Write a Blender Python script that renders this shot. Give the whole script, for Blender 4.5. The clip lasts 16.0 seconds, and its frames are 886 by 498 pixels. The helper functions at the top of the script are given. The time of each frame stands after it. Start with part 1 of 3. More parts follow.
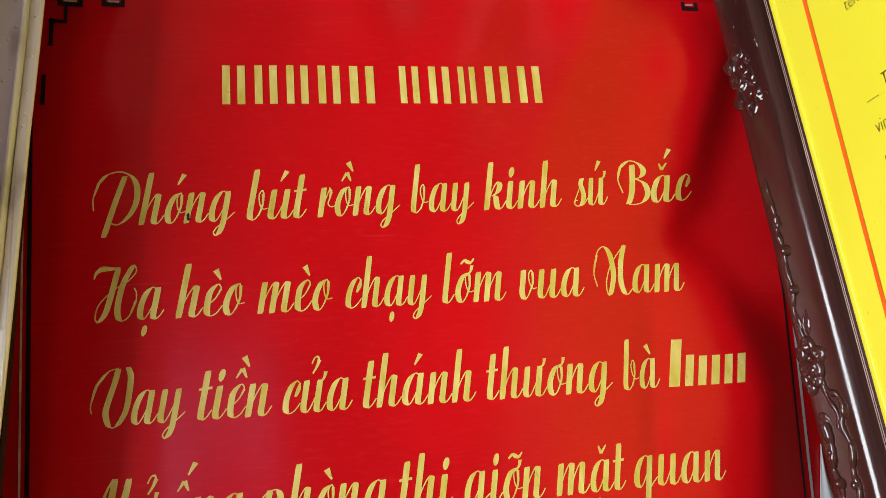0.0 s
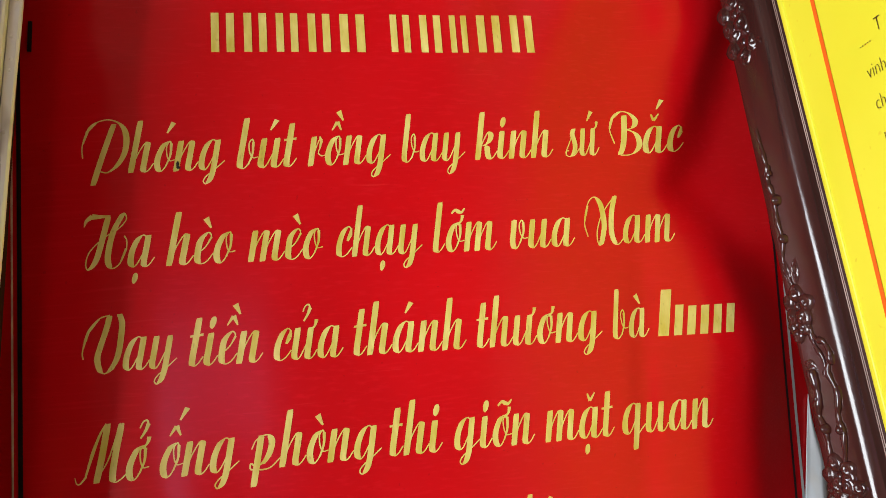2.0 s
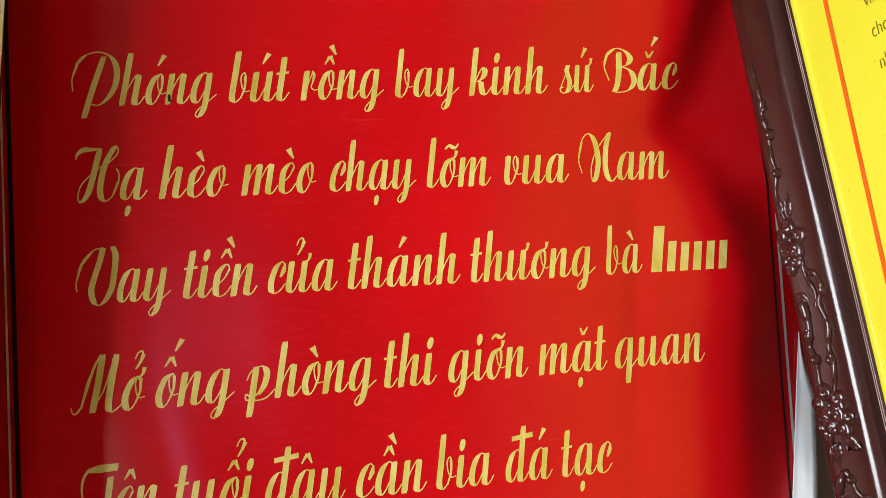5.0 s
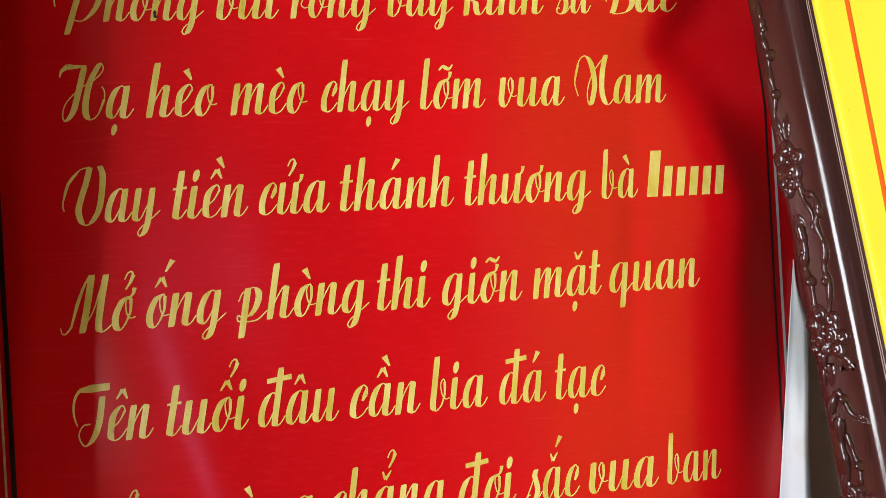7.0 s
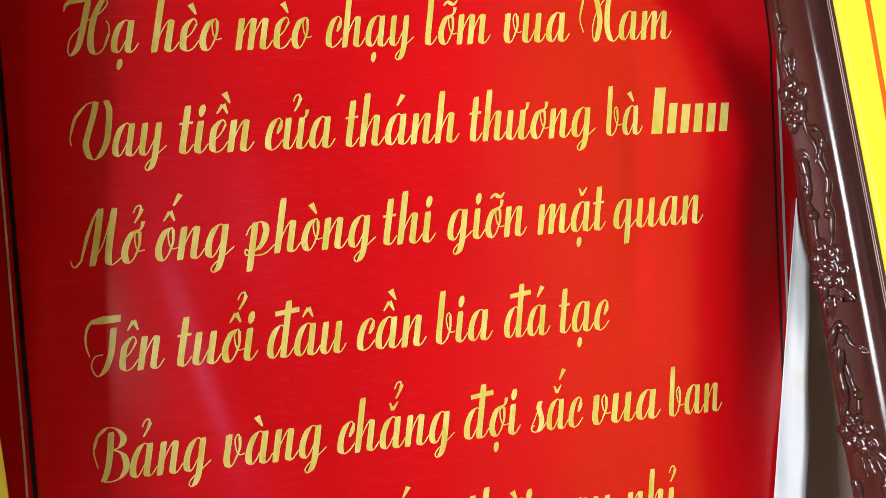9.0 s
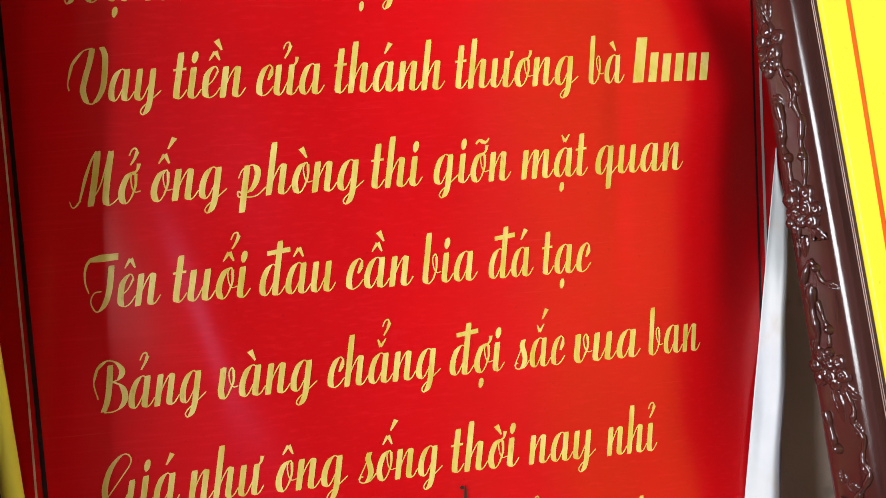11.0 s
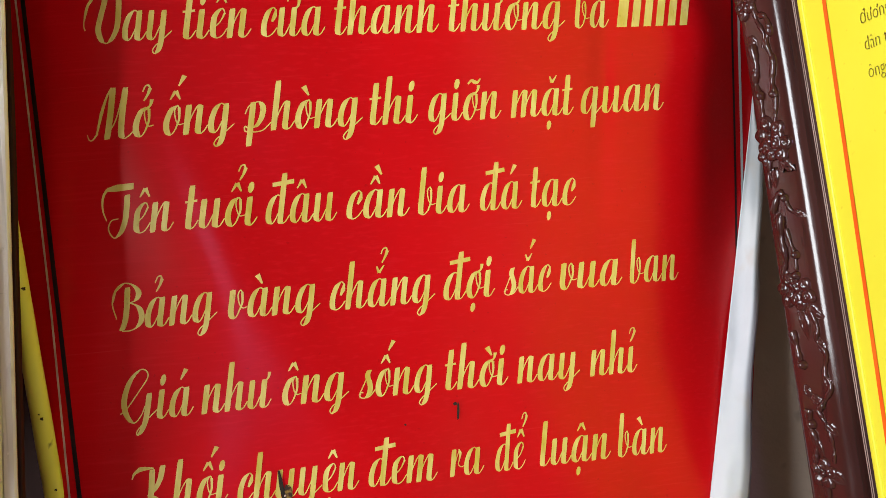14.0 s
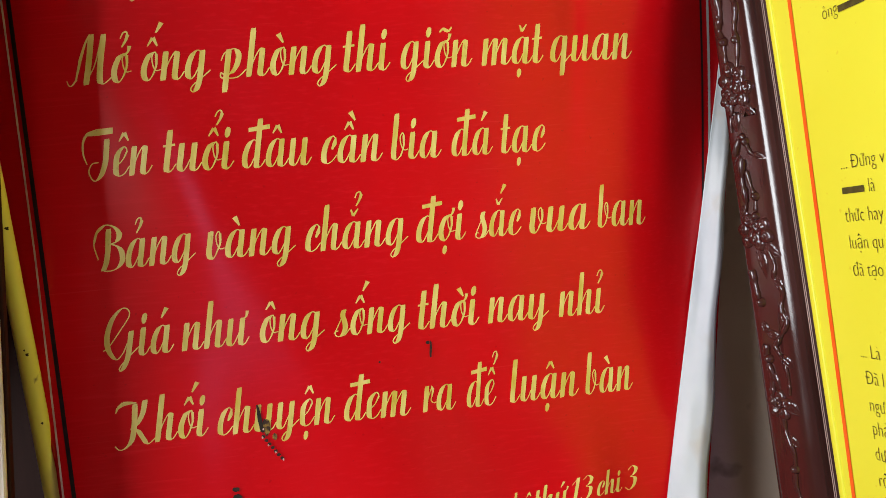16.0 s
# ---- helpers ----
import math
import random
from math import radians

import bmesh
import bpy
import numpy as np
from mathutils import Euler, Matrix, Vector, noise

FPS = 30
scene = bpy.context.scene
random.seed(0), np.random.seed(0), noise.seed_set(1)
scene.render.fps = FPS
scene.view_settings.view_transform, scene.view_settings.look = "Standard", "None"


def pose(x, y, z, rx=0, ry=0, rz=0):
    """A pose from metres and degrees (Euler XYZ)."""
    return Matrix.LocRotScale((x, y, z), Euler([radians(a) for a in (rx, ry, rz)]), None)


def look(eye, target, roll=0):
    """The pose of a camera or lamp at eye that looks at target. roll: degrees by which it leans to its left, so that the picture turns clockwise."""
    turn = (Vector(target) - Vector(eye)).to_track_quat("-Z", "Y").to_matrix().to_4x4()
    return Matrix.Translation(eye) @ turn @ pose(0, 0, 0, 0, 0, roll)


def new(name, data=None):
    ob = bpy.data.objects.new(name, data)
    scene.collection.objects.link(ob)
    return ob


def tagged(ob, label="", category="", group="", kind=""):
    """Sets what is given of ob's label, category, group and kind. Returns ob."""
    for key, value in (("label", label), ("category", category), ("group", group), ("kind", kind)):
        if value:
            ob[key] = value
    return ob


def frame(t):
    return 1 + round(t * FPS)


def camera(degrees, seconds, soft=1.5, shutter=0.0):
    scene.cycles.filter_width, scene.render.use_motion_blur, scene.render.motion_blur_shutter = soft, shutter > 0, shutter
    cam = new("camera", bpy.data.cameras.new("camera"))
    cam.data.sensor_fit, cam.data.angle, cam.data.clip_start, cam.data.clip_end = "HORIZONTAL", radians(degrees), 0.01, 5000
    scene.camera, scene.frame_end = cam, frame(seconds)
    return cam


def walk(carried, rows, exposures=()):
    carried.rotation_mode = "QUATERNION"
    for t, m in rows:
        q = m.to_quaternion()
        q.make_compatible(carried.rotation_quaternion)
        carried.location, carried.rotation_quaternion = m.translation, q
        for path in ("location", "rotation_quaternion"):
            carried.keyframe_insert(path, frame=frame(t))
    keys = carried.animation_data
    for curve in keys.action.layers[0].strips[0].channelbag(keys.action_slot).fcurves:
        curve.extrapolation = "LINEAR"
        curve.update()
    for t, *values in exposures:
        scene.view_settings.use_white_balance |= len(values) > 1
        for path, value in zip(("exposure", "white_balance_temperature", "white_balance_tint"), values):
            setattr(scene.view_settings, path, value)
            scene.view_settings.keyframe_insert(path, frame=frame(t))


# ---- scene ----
cam = camera(57.42, 16.0, soft=0.8)
ROWS = [
    (0.0, 0.0000, 0.0000, 1.6000, 104.76, 4.60, 0.00),
    (0.5, 0.0005, -0.0018, 1.5955, 104.18, 4.60, -0.03),
    (1.0, 0.0020, 0.0039, 1.5867, 103.40, 4.59, -0.05),
    (1.5, 0.0073, 0.0015, 1.5829, 102.83, 4.70, -0.19),
    (2.0, 0.0068, 0.0045, 1.5773, 102.46, 4.58, -0.18),
    (2.5, 0.0081, 0.0111, 1.5679, 102.12, 4.62, -0.25),
    (3.0, 0.0053, 0.0099, 1.5643, 102.08, 4.66, -0.63),
    (5.5, 0.0017, 0.0165, 1.5215, 99.33, 4.75, -0.75),
    (6.0, 0.0043, 0.0273, 1.5062, 98.30, 4.78, -0.87),
    (6.5, 0.0025, 0.0308, 1.5012, 97.61, 4.78, -1.01),
    (7.0, -0.0028, 0.0317, 1.4978, 97.22, 4.79, -1.24),
    (7.5, -0.0046, 0.0376, 1.4914, 96.77, 4.80, -1.33),
    (8.0, -0.0116, 0.0381, 1.4855, 96.08, 4.81, -1.21),
    (8.5, -0.0130, 0.0322, 1.4781, 95.63, 4.86, -1.28),
    (9.0, -0.0111, 0.0280, 1.4644, 94.67, 4.91, -1.17),
    (11.5, 0.0054, -0.0110, 1.4027, 93.30, 5.03, -0.94),
    (12.0, 0.0020, -0.0202, 1.3931, 92.99, 5.02, -1.05),
    (12.5, 0.0027, -0.0293, 1.3802, 92.82, 5.09, -1.27),
    (13.0, 0.0039, -0.0392, 1.3718, 92.39, 5.14, -1.42),
    (13.5, 0.0047, -0.0488, 1.3599, 91.88, 5.15, -1.37),
    (14.0, 0.0004, -0.0649, 1.3536, 91.77, 5.10, -1.21),
    (14.5, 0.0053, -0.0827, 1.3486, 92.06, 5.22, -1.51),
    (15.0, 0.0139, -0.0932, 1.3360, 91.72, 5.29, -1.71),
    (15.5, 0.0173, -0.0977, 1.3197, 90.96, 5.24, -1.52),
    (16.0, 0.0256, -0.0983, 1.3084, 90.01, 5.31, -1.55),
]
walk(cam, [(t, pose(x, y, z, rx, ry, rz)) for t, x, y, z, rx, ry, rz in ROWS],
     [(0.0, 0.0), (3.0, 0.0), (6.0, 0.05), (8.0, 0.2), (9.0, 0.3), (11.5, 0.22), (13.0, 0.10), (14.5, 0.03), (15.0, 0.03), (16.0, -0.08)])

# ---- light: daylight through the window opening in the side wall, an added weak sheen lamp behind ----
world = bpy.data.worlds.new("world")
scene.world = world
world.use_nodes = True
wn = world.node_tree
sky = wn.nodes.new("ShaderNodeTexSky")
sky.sky_type, sky.sun_disc = "NISHITA", False
sky.sun_elevation, sky.sun_rotation = radians(50), radians(-100)
wn.links.new(sky.outputs[0], wn.nodes["Background"].inputs[0])
wn.nodes["Background"].inputs[1].default_value = 0.1


def area_lamp(name, eye, target, wide, high, watts, colour):
    lamp = bpy.data.lights.new(name, "AREA")
    lamp.shape, lamp.size, lamp.size_y, lamp.energy, lamp.color = "RECTANGLE", wide, high, watts, colour
    ob = new(name, lamp)
    ob.matrix_world = look(eye, target)
    return ob


area_lamp("window_daylight", (-1.88, -1.0, 1.75), (0.0, -1.0, 1.75), 1.6, 1.5, 156, (0.92, 0.96, 1.0))
# added violet lamp without a known source, for the pinkish sheen on the cloth
area_lamp("sheen_lamp", (0.015, -2.88, 1.35), (0.015, 0.0, 1.35), 0.45, 1.9, 9.5, (0.66, 0.44, 1.0))


# ---- materials ----
def shader(name, colour, rough=0.5, metal=0.0, spec=0.5, coat=0.0):
    m = bpy.data.materials.new(name)
    m.use_nodes = True
    b = m.node_tree.nodes["Principled BSDF"]
    b.inputs["Base Color"].default_value = (*colour, 1)
    b.inputs["Roughness"].default_value = rough
    b.inputs["Metallic"].default_value = metal
    b.inputs["Specular IOR Level"].default_value = spec
    b.inputs["Coat Weight"].default_value = coat
    b.inputs["Coat Roughness"].default_value = 0.12
    return m


def node(m, kind, **values):
    n = m.node_tree.nodes.new(kind)
    for k, v in values.items():
        n.inputs[k].default_value = v
    return n


def link(m, a, b):
    m.node_tree.links.new(a, b)


def coords(m, scale=(1, 1, 1)):
    t = m.node_tree.nodes.new("ShaderNodeTexCoord")
    p = node(m, "ShaderNodeMapping", Scale=scale)
    link(m, t.outputs["Object"], p.inputs[0])
    return p.outputs[0]


def vary(m, colours, scale, stretch=(1, 1, 1), detail=4.0, low=0.35, high=0.65):
    """Noise between two colours on the base colour; returns the noise output."""
    n = node(m, "ShaderNodeTexNoise", Scale=scale, Detail=detail)
    link(m, coords(m, stretch), n.inputs["Vector"])
    r = m.node_tree.nodes.new("ShaderNodeValToRGB")
    r.color_ramp.elements[0].position, r.color_ramp.elements[1].position = low, high
    r.color_ramp.elements[0].color, r.color_ramp.elements[1].color = (*colours[0], 1), (*colours[1], 1)
    link(m, n.outputs[0], r.inputs[0])
    link(m, r.outputs[0], m.node_tree.nodes["Principled BSDF"].inputs["Base Color"])
    return r.outputs[0]


def over(m, colour, scale, stretch, low, high, amount=1.0, detail=3.0):
    """Lays a second colour over what the base colour has, in patches of noise."""
    b = m.node_tree.nodes["Principled BSDF"]
    socket = b.inputs["Base Color"]
    n = node(m, "ShaderNodeTexNoise", Scale=scale, Detail=detail)
    link(m, coords(m, stretch), n.inputs["Vector"])
    r = m.node_tree.nodes.new("ShaderNodeMapRange")
    r.inputs["From Min"].default_value, r.inputs["From Max"].default_value = low, high
    r.inputs["To Max"].default_value = amount
    link(m, n.outputs[0], r.inputs[0])
    x = m.node_tree.nodes.new("ShaderNodeMix")
    x.data_type = "RGBA"
    link(m, r.outputs[0], x.inputs[0])
    if socket.links:
        link(m, socket.links[0].from_socket, x.inputs[6])
    else:
        x.inputs[6].default_value = socket.default_value
    x.inputs[7].default_value = (*colour, 1)
    link(m, x.outputs[2], socket)


def relief(m, scale, strength, distance, stretch=(1, 1, 1), detail=3.0):
    b = m.node_tree.nodes["Principled BSDF"]
    n = node(m, "ShaderNodeTexNoise", Scale=scale, Detail=detail)
    link(m, coords(m, stretch), n.inputs["Vector"])
    u = node(m, "ShaderNodeBump", Strength=strength, Distance=distance)
    link(m, n.outputs[0], u.inputs["Height"])
    if b.inputs["Normal"].links:
        link(m, b.inputs["Normal"].links[0].from_socket, u.inputs["Normal"])
    link(m, u.outputs[0], b.inputs["Normal"])


def rough_noise(m, scale, low, high, stretch=(1, 1, 1)):
    n = node(m, "ShaderNodeTexNoise", Scale=scale, Detail=3.0)
    link(m, coords(m, stretch), n.inputs["Vector"])
    r = m.node_tree.nodes.new("ShaderNodeMapRange")
    r.inputs["From Min"].default_value, r.inputs["From Max"].default_value = 0.3, 0.7
    r.inputs["To Min"].default_value, r.inputs["To Max"].default_value = low, high
    link(m, n.outputs[0], r.inputs[0])
    link(m, r.outputs[0], m.node_tree.nodes["Principled BSDF"].inputs["Roughness"])


RED = shader("red_satin_cloth", (0.55, 0.006, 0.008), 0.36, spec=0.06, coat=0.41)
vary(RED, ((0.54, 0.0022, 0.0058), (0.62, 0.0030, 0.0068)), 3.0)
over(RED, (0.68, 0.010, 0.020), 260.0, (0.035, 1, 1), 0.52, 0.74, 0.40)
over(RED, (0.70, 0.032, 0.038), 60.0, (0.06, 1, 5), 0.66, 0.8, 0.35)
over(RED, (0.30, 0.004, 0.006), 170.0, (1, 1, 1), 0.75, 0.79, 0.35, 1.0)
rough_noise(RED, 9.0, 0.28, 0.37)
relief(RED, 900.0, 0.16, 0.0006, (1, 1, 0.12))
relief(RED, 700.0, 0.26, 0.0006, (0.06, 1, 1))
RED.node_tree.nodes["Principled BSDF"].inputs["Coat Roughness"].default_value = 0.21

GOLD = shader("gold_paint", (0.70, 0.52, 0.13), 0.45)
vary(GOLD, ((0.60, 0.46, 0.06), (0.80, 0.67, 0.23)), 70.0, (1, 1, 0.35), low=0.3, high=0.7)
over(GOLD, (0.42, 0.30, 0.05), 240.0, (1, 1, 0.4), 0.64, 0.72, 0.5)
relief(GOLD, 300.0, 0.2, 0.0005, (1, 1, 0.3))

BLACK = shader("black_print", (0.012, 0.006, 0.007), 0.65, spec=0.2)
vary(BLACK, ((0.010, 0.005, 0.006), (0.022, 0.009, 0.010)), 40.0)
PINK = shader("pale_print", (0.62, 0.40, 0.36), 0.45)
vary(PINK, ((0.50, 0.30, 0.27), (0.72, 0.52, 0.48)), 50.0)
WHITE = shader("white_cloth_reverse", (0.78, 0.78, 0.80), 0.75, spec=0.2)
vary(WHITE, ((0.50, 0.53, 0.55), (0.60, 0.62, 0.63)), 9.0)
over(WHITE, (0.50, 0.44, 0.36), 22.0, (1, 1, 0.5), 0.62, 0.74, 0.5)
relief(WHITE, 600.0, 0.2, 0.0006)
THREAD = shader("dark_thread", (0.03, 0.018, 0.012), 0.8)
vary(THREAD, ((0.007, 0.004, 0.003), (0.028, 0.014, 0.008)), 220.0)
SCORCH = shader("brown_stain", (0.12, 0.07, 0.02), 0.7)
vary(SCORCH, ((0.03, 0.010, 0.006), (0.30, 0.18, 0.03)), 160.0, low=0.45, high=0.6)

WOOD = shader("dark_lacquered_wood", (0.055, 0.018, 0.016), 0.22, spec=0.55)
vary(WOOD, ((0.026, 0.0072, 0.006), (0.046, 0.0125, 0.010)), 14.0, (1, 1, 0.15))
over(WOOD, (0.013, 0.005, 0.005), 90.0, (1, 1, 0.08), 0.6, 0.7, 0.5)
rough_noise(WOOD, 25.0, 0.12, 0.22, (1, 1, 0.4))
relief(WOOD, 60.0, 0.10, 0.002, (1, 1, 0.3))
LIP = shader("brown_lacquered_wood", (0.045, 0.016, 0.012), 0.55, spec=0.12)
vary(LIP, ((0.022, 0.008, 0.006), (0.042, 0.015, 0.011)), 30.0, (1, 1, 0.1))
BEADING = shader("worn_gilt_beading", (0.30, 0.20, 0.16), 0.35)
vary(BEADING, ((0.16, 0.10, 0.08), (0.42, 0.31, 0.26)), 60.0, (1, 1, 0.1))

YELLOW = shader("yellow_printed_board", (0.80, 0.70, 0.02), 0.38)
vary(YELLOW, ((0.67, 0.645, 0.028), (0.71, 0.685, 0.038)), 5.0)
relief(YELLOW, 18.0, 0.05, 0.002)
over(YELLOW, (0.62, 0.50, 0.02), 120.0, (1, 1, 1), 0.74, 0.8, 0.6, 1.0)
ORANGE = shader("orange_red_print", (0.80, 0.10, 0.008), 0.4)
vary(ORANGE, ((0.78, 0.085, 0.006), (0.84, 0.13, 0.010)), 12.0)
INK = shader("olive_black_ink", (0.05, 0.045, 0.008), 0.5)
vary(INK, ((0.035, 0.031, 0.006), (0.080, 0.072, 0.014)), 90.0)

POLE = shader("yellow_painted_pole", (0.52, 0.46, 0.06), 0.45)
vary(POLE, ((0.68, 0.62, 0.09), (0.80, 0.75, 0.18)), 12.0, (1, 1, 0.3))
over(POLE, (0.10, 0.07, 0.03), 55.0, (1, 1, 0.6), 0.70, 0.76, 0.9)
relief(POLE, 40.0, 0.2, 0.002)

POST = shader("cream_gloss_paint", (0.56, 0.50, 0.42), 0.28, coat=0.3)
vary(POST, ((0.62, 0.55, 0.46), (0.78, 0.72, 0.64)), 7.0, (1, 1, 0.35))
over(POST, (0.34, 0.28, 0.22), 24.0, (1, 1, 0.4), 0.60, 0.70, 0.7)
over(POST, (0.74, 0.71, 0.66), 38.0, (1, 1, 0.2), 0.66, 0.74, 0.6)
over(POST, (0.36, 0.30, 0.23), 130.0, (1, 1, 0.02), 0.60, 0.68, 0.55)
over(POST, (0.28, 0.22, 0.16), 60.0, (0.08, 1, 1), 0.70, 0.74, 0.6)
relief(POST, 30.0, 0.3, 0.003, (1, 1, 0.4))

PLASTER = shader("grey_brown_plaster", (0.30, 0.27, 0.23), 0.85)
vary(PLASTER, ((0.46, 0.37, 0.30), (0.60, 0.50, 0.41)), 4.0)
over(PLASTER, (0.10, 0.08, 0.06), 16.0, (1, 1, 1), 0.60, 0.72, 0.7)
relief(PLASTER, 70.0, 0.4, 0.004)
ROOMWALL = shader("room_wall_paint", (0.16, 0.12, 0.09), 0.8)
vary(ROOMWALL, ((0.12, 0.09, 0.07), (0.19, 0.15, 0.11)), 2.5)
relief(ROOMWALL, 50.0, 0.2, 0.003)
TILE = shader("floor_tile", (0.22, 0.15, 0.11), 0.35)
vary(TILE, ((0.17, 0.11, 0.08), (0.27, 0.19, 0.14)), 5.0)


# ---- building helpers ----
def mesh_of(name, verts, faces, material, smooth=False):
    me = bpy.data.meshes.new(name)
    me.from_pydata([tuple(v) for v in verts], [], faces)
    me.materials.append(material)
    if smooth:
        me.shade_smooth()
    me.update()
    return me


def part(name, verts, faces, material, parent=None, label="", smooth=False):
    ob = new(name, mesh_of(name, verts, faces, material, smooth))
    ob.parent = parent
    if label:
        tagged(ob, label=label)
    return ob


def slab(x0, x1, y0, y1, z0, z1):
    v = [(x, y, z) for z in (z0, z1) for y in (y0, y1) for x in (x0, x1)]
    return v, [(0, 2, 3, 1), (4, 5, 7, 6), (0, 1, 5, 4), (2, 6, 7, 3), (0, 4, 6, 2), (1, 3, 7, 5)]


def merged(pieces):
    verts, faces = [], []
    for v, f in pieces:
        k = len(verts)
        verts += list(v)
        faces += [tuple(i + k for i in q) for q in f]
    return verts, faces


def structure(name, pieces, material, label, category):
    v, f = merged(pieces)
    return tagged(part(name, v, f, material), label, category, kind="structure")


# ---- the room ----
structure("floor", [slab(-1.9, 1.9, -2.9, 1.3, -0.1, 0.0)], TILE, "brown tiled floor of the hall", "floor")
structure("ceiling", [slab(-2.1, 2.1, -3.1, 1.5, 3.1, 3.2)], ROOMWALL, "plain painted ceiling of the hall", "ceiling")
structure("wall_north", [slab(-1.9, 1.9, 1.16, 1.3, 0.0, 3.1)], PLASTER, "stained grey-brown plaster wall behind the banner", "wall")
structure("wall_west", [slab(-2.05, -1.9, -2.9, 1.3, 0.0, 0.95), slab(-2.05, -1.9, -2.9, 1.3, 2.55, 3.1),
                        slab(-2.05, -1.9, -2.9, -1.83, 0.95, 2.55), slab(-2.05, -1.9, -0.17, 1.3, 0.95, 2.55)],
          ROOMWALL, "painted hall wall with an open window", "wall")
# unseen wall; its gap is only there for the added sheen lamp
structure("wall_south", [slab(-2.05, -0.22, -3.05, -2.9, 0.0, 3.1), slab(0.25, 2.05, -3.05, -2.9, 0.0, 3.1), slab(-0.22, 0.25, -3.05, -2.9, 2.35, 3.1)],
          ROOMWALL, "unseen painted hall wall with a gap for the added lamp", "wall")
# added dark sheet, stands in for the dark plaster corner behind the pole
structure("dark_corner_sheet", [slab(-1.2, -0.497, 1.10, 1.157, 0.0, 3.1)], LIP, "dark sheet added over the plaster to darken the corner behind the pole", "wall panel")
# unseen blocker, added to keep window light off the banner's left side
structure("shade_blocker", [slab(-1.9, -0.574, 0.55, 0.60, 1.18, 1.80), slab(-1.9, -0.550, 0.55, 0.60, 1.80, 3.1)], LIP, "unseen dark board added to shade the banner's left side", "screen")
structure("wall_east", [slab(1.9, 2.05, -2.9, 1.3, 0.0, 3.1)], ROOMWALL, "plain painted hall wall", "wall")

# ---- the banner ----
NEAR = Vector((0.0, 0.0, 1.45))


def soft(a, w):
    return w * math.log1p(math.exp(min(a / w, 40)))


def fold_line(z):
    if z > 1.86:
        return 0.318 + (z - 1.86) * 0.48
    return 0.318 + 0.102 * (1 - (1 - (1.86 - z) / 0.22) ** 2) if z > 1.64 else 0.420 - (1.64 - z) * 0.17


def hang(x, z):
    """How far the cloth hangs behind its mean plane."""
    f = fold_line(z)
    deep = min(0.95, max(0.10, 0.10 + (z - 1.20) * 2.4))
    deep *= 1 - 0.55 * math.exp(-((z - 1.81) / 0.06) ** 2)
    up = min(1.0, max(0.0, (z - 1.70) / 0.15))
    d = deep * (0.92 * soft(x - f, 0.008) - (0.50 + 0.38 * up) * soft(x - f - 0.046 + 0.012 * up, 0.014))
    d -= 0.004 * math.exp(-((x - f + 0.05) / 0.05) ** 2)
    d += 0.13 * soft(x - 0.285, 0.025) * min(1.0, max(0.0, (1.64 - z) / 0.12)) * min(1.0, max(0.0, (z - 1.02) / 0.2))
    d += 0.12 * soft(-0.305 - x, 0.040) + 0.15 * soft(-0.422 - x, 0.008)
    d += 0.0035 * math.exp(-((x - 0.262 - (z - 1.6) * 0.12) / 0.016) ** 2) * max(0.0, 1 - abs(z - 1.6) / 0.28)
    d -= 0.003 * math.exp(-((x + 0.29 + (z - 1.4) * 0.10) / 0.07) ** 2)
    c = (x + 0.36) + (z - 1.62) * 0.50
    d -= 0.0100 * math.exp(-(c / 0.080) ** 2) * max(0.0, 1 - abs(z - 1.38) / 0.45)
    d += 0.006 * noise.noise((x * 3.1, z * 1.1, 4.0)) + 0.0022 * noise.noise((x * 9, z * 3, 9.0))
    d += max(0.0, z - 1.93) * (0.05 * noise.noise((x * 5 + z * 4, z * 7, 2.0)) + 0.010 * math.sin(x * 40 - z * 14))
    d += max(0.0, 1.25 - z) * 0.020 * math.sin(x * 31 + z * 5 + 2 * noise.noise((x * 4, z * 2, 6.0))) * max(0.0, min(1.0, (x - 0.05) * 5))
    return d


def cloth(x, z, lift=0.0):
    """A point of the cloth, lift metres in front of it."""
    b = Vector((x, 0.97 + 0.185 * x, z))
    r = b - NEAR
    return NEAR + r * (1 + (hang(x, z) - lift) / b.y)


def left_edge(z):
    return -0.461 + (1.83 - z) * 0.036 - min(0.030, max(0.002, 0.005 + (z - 1.13) * 0.077))


def flap_edge(z):
    """Where the turned-over reverse ends on the red face."""
    q = max(0.0, 1.60 - z)
    return 0.487 - 0.222 * q


def right_edge(z):
    q = max(0.0, 1.60 - z)
    return min(0.489, 0.4866 - 0.154 * (q - 0.118))


TOP, BOTTOM = 2.224, 0.42
banner = new("cloth_banner")
tagged(banner, "red satin cloth banner with gold script poem, edge curled over", "banner")


def sheet(left, right, z0, z1, nx, nz, lift):
    verts, faces = [], []
    for j in range(nz + 1):
        z = z0 + (z1 - z0) * j / nz
        a, b = left(z), right(z)
        for i in range(nx + 1):
            x = a + (b - a) * i / nx
            verts.append(cloth(x, z, lift(i / nx, z)))
    for j in range(nz):
        for i in range(nx):
            k = j * (nx + 1) + i
            faces.append((k, k + 1, k + nx + 2, k + nx + 1))
    return verts, faces


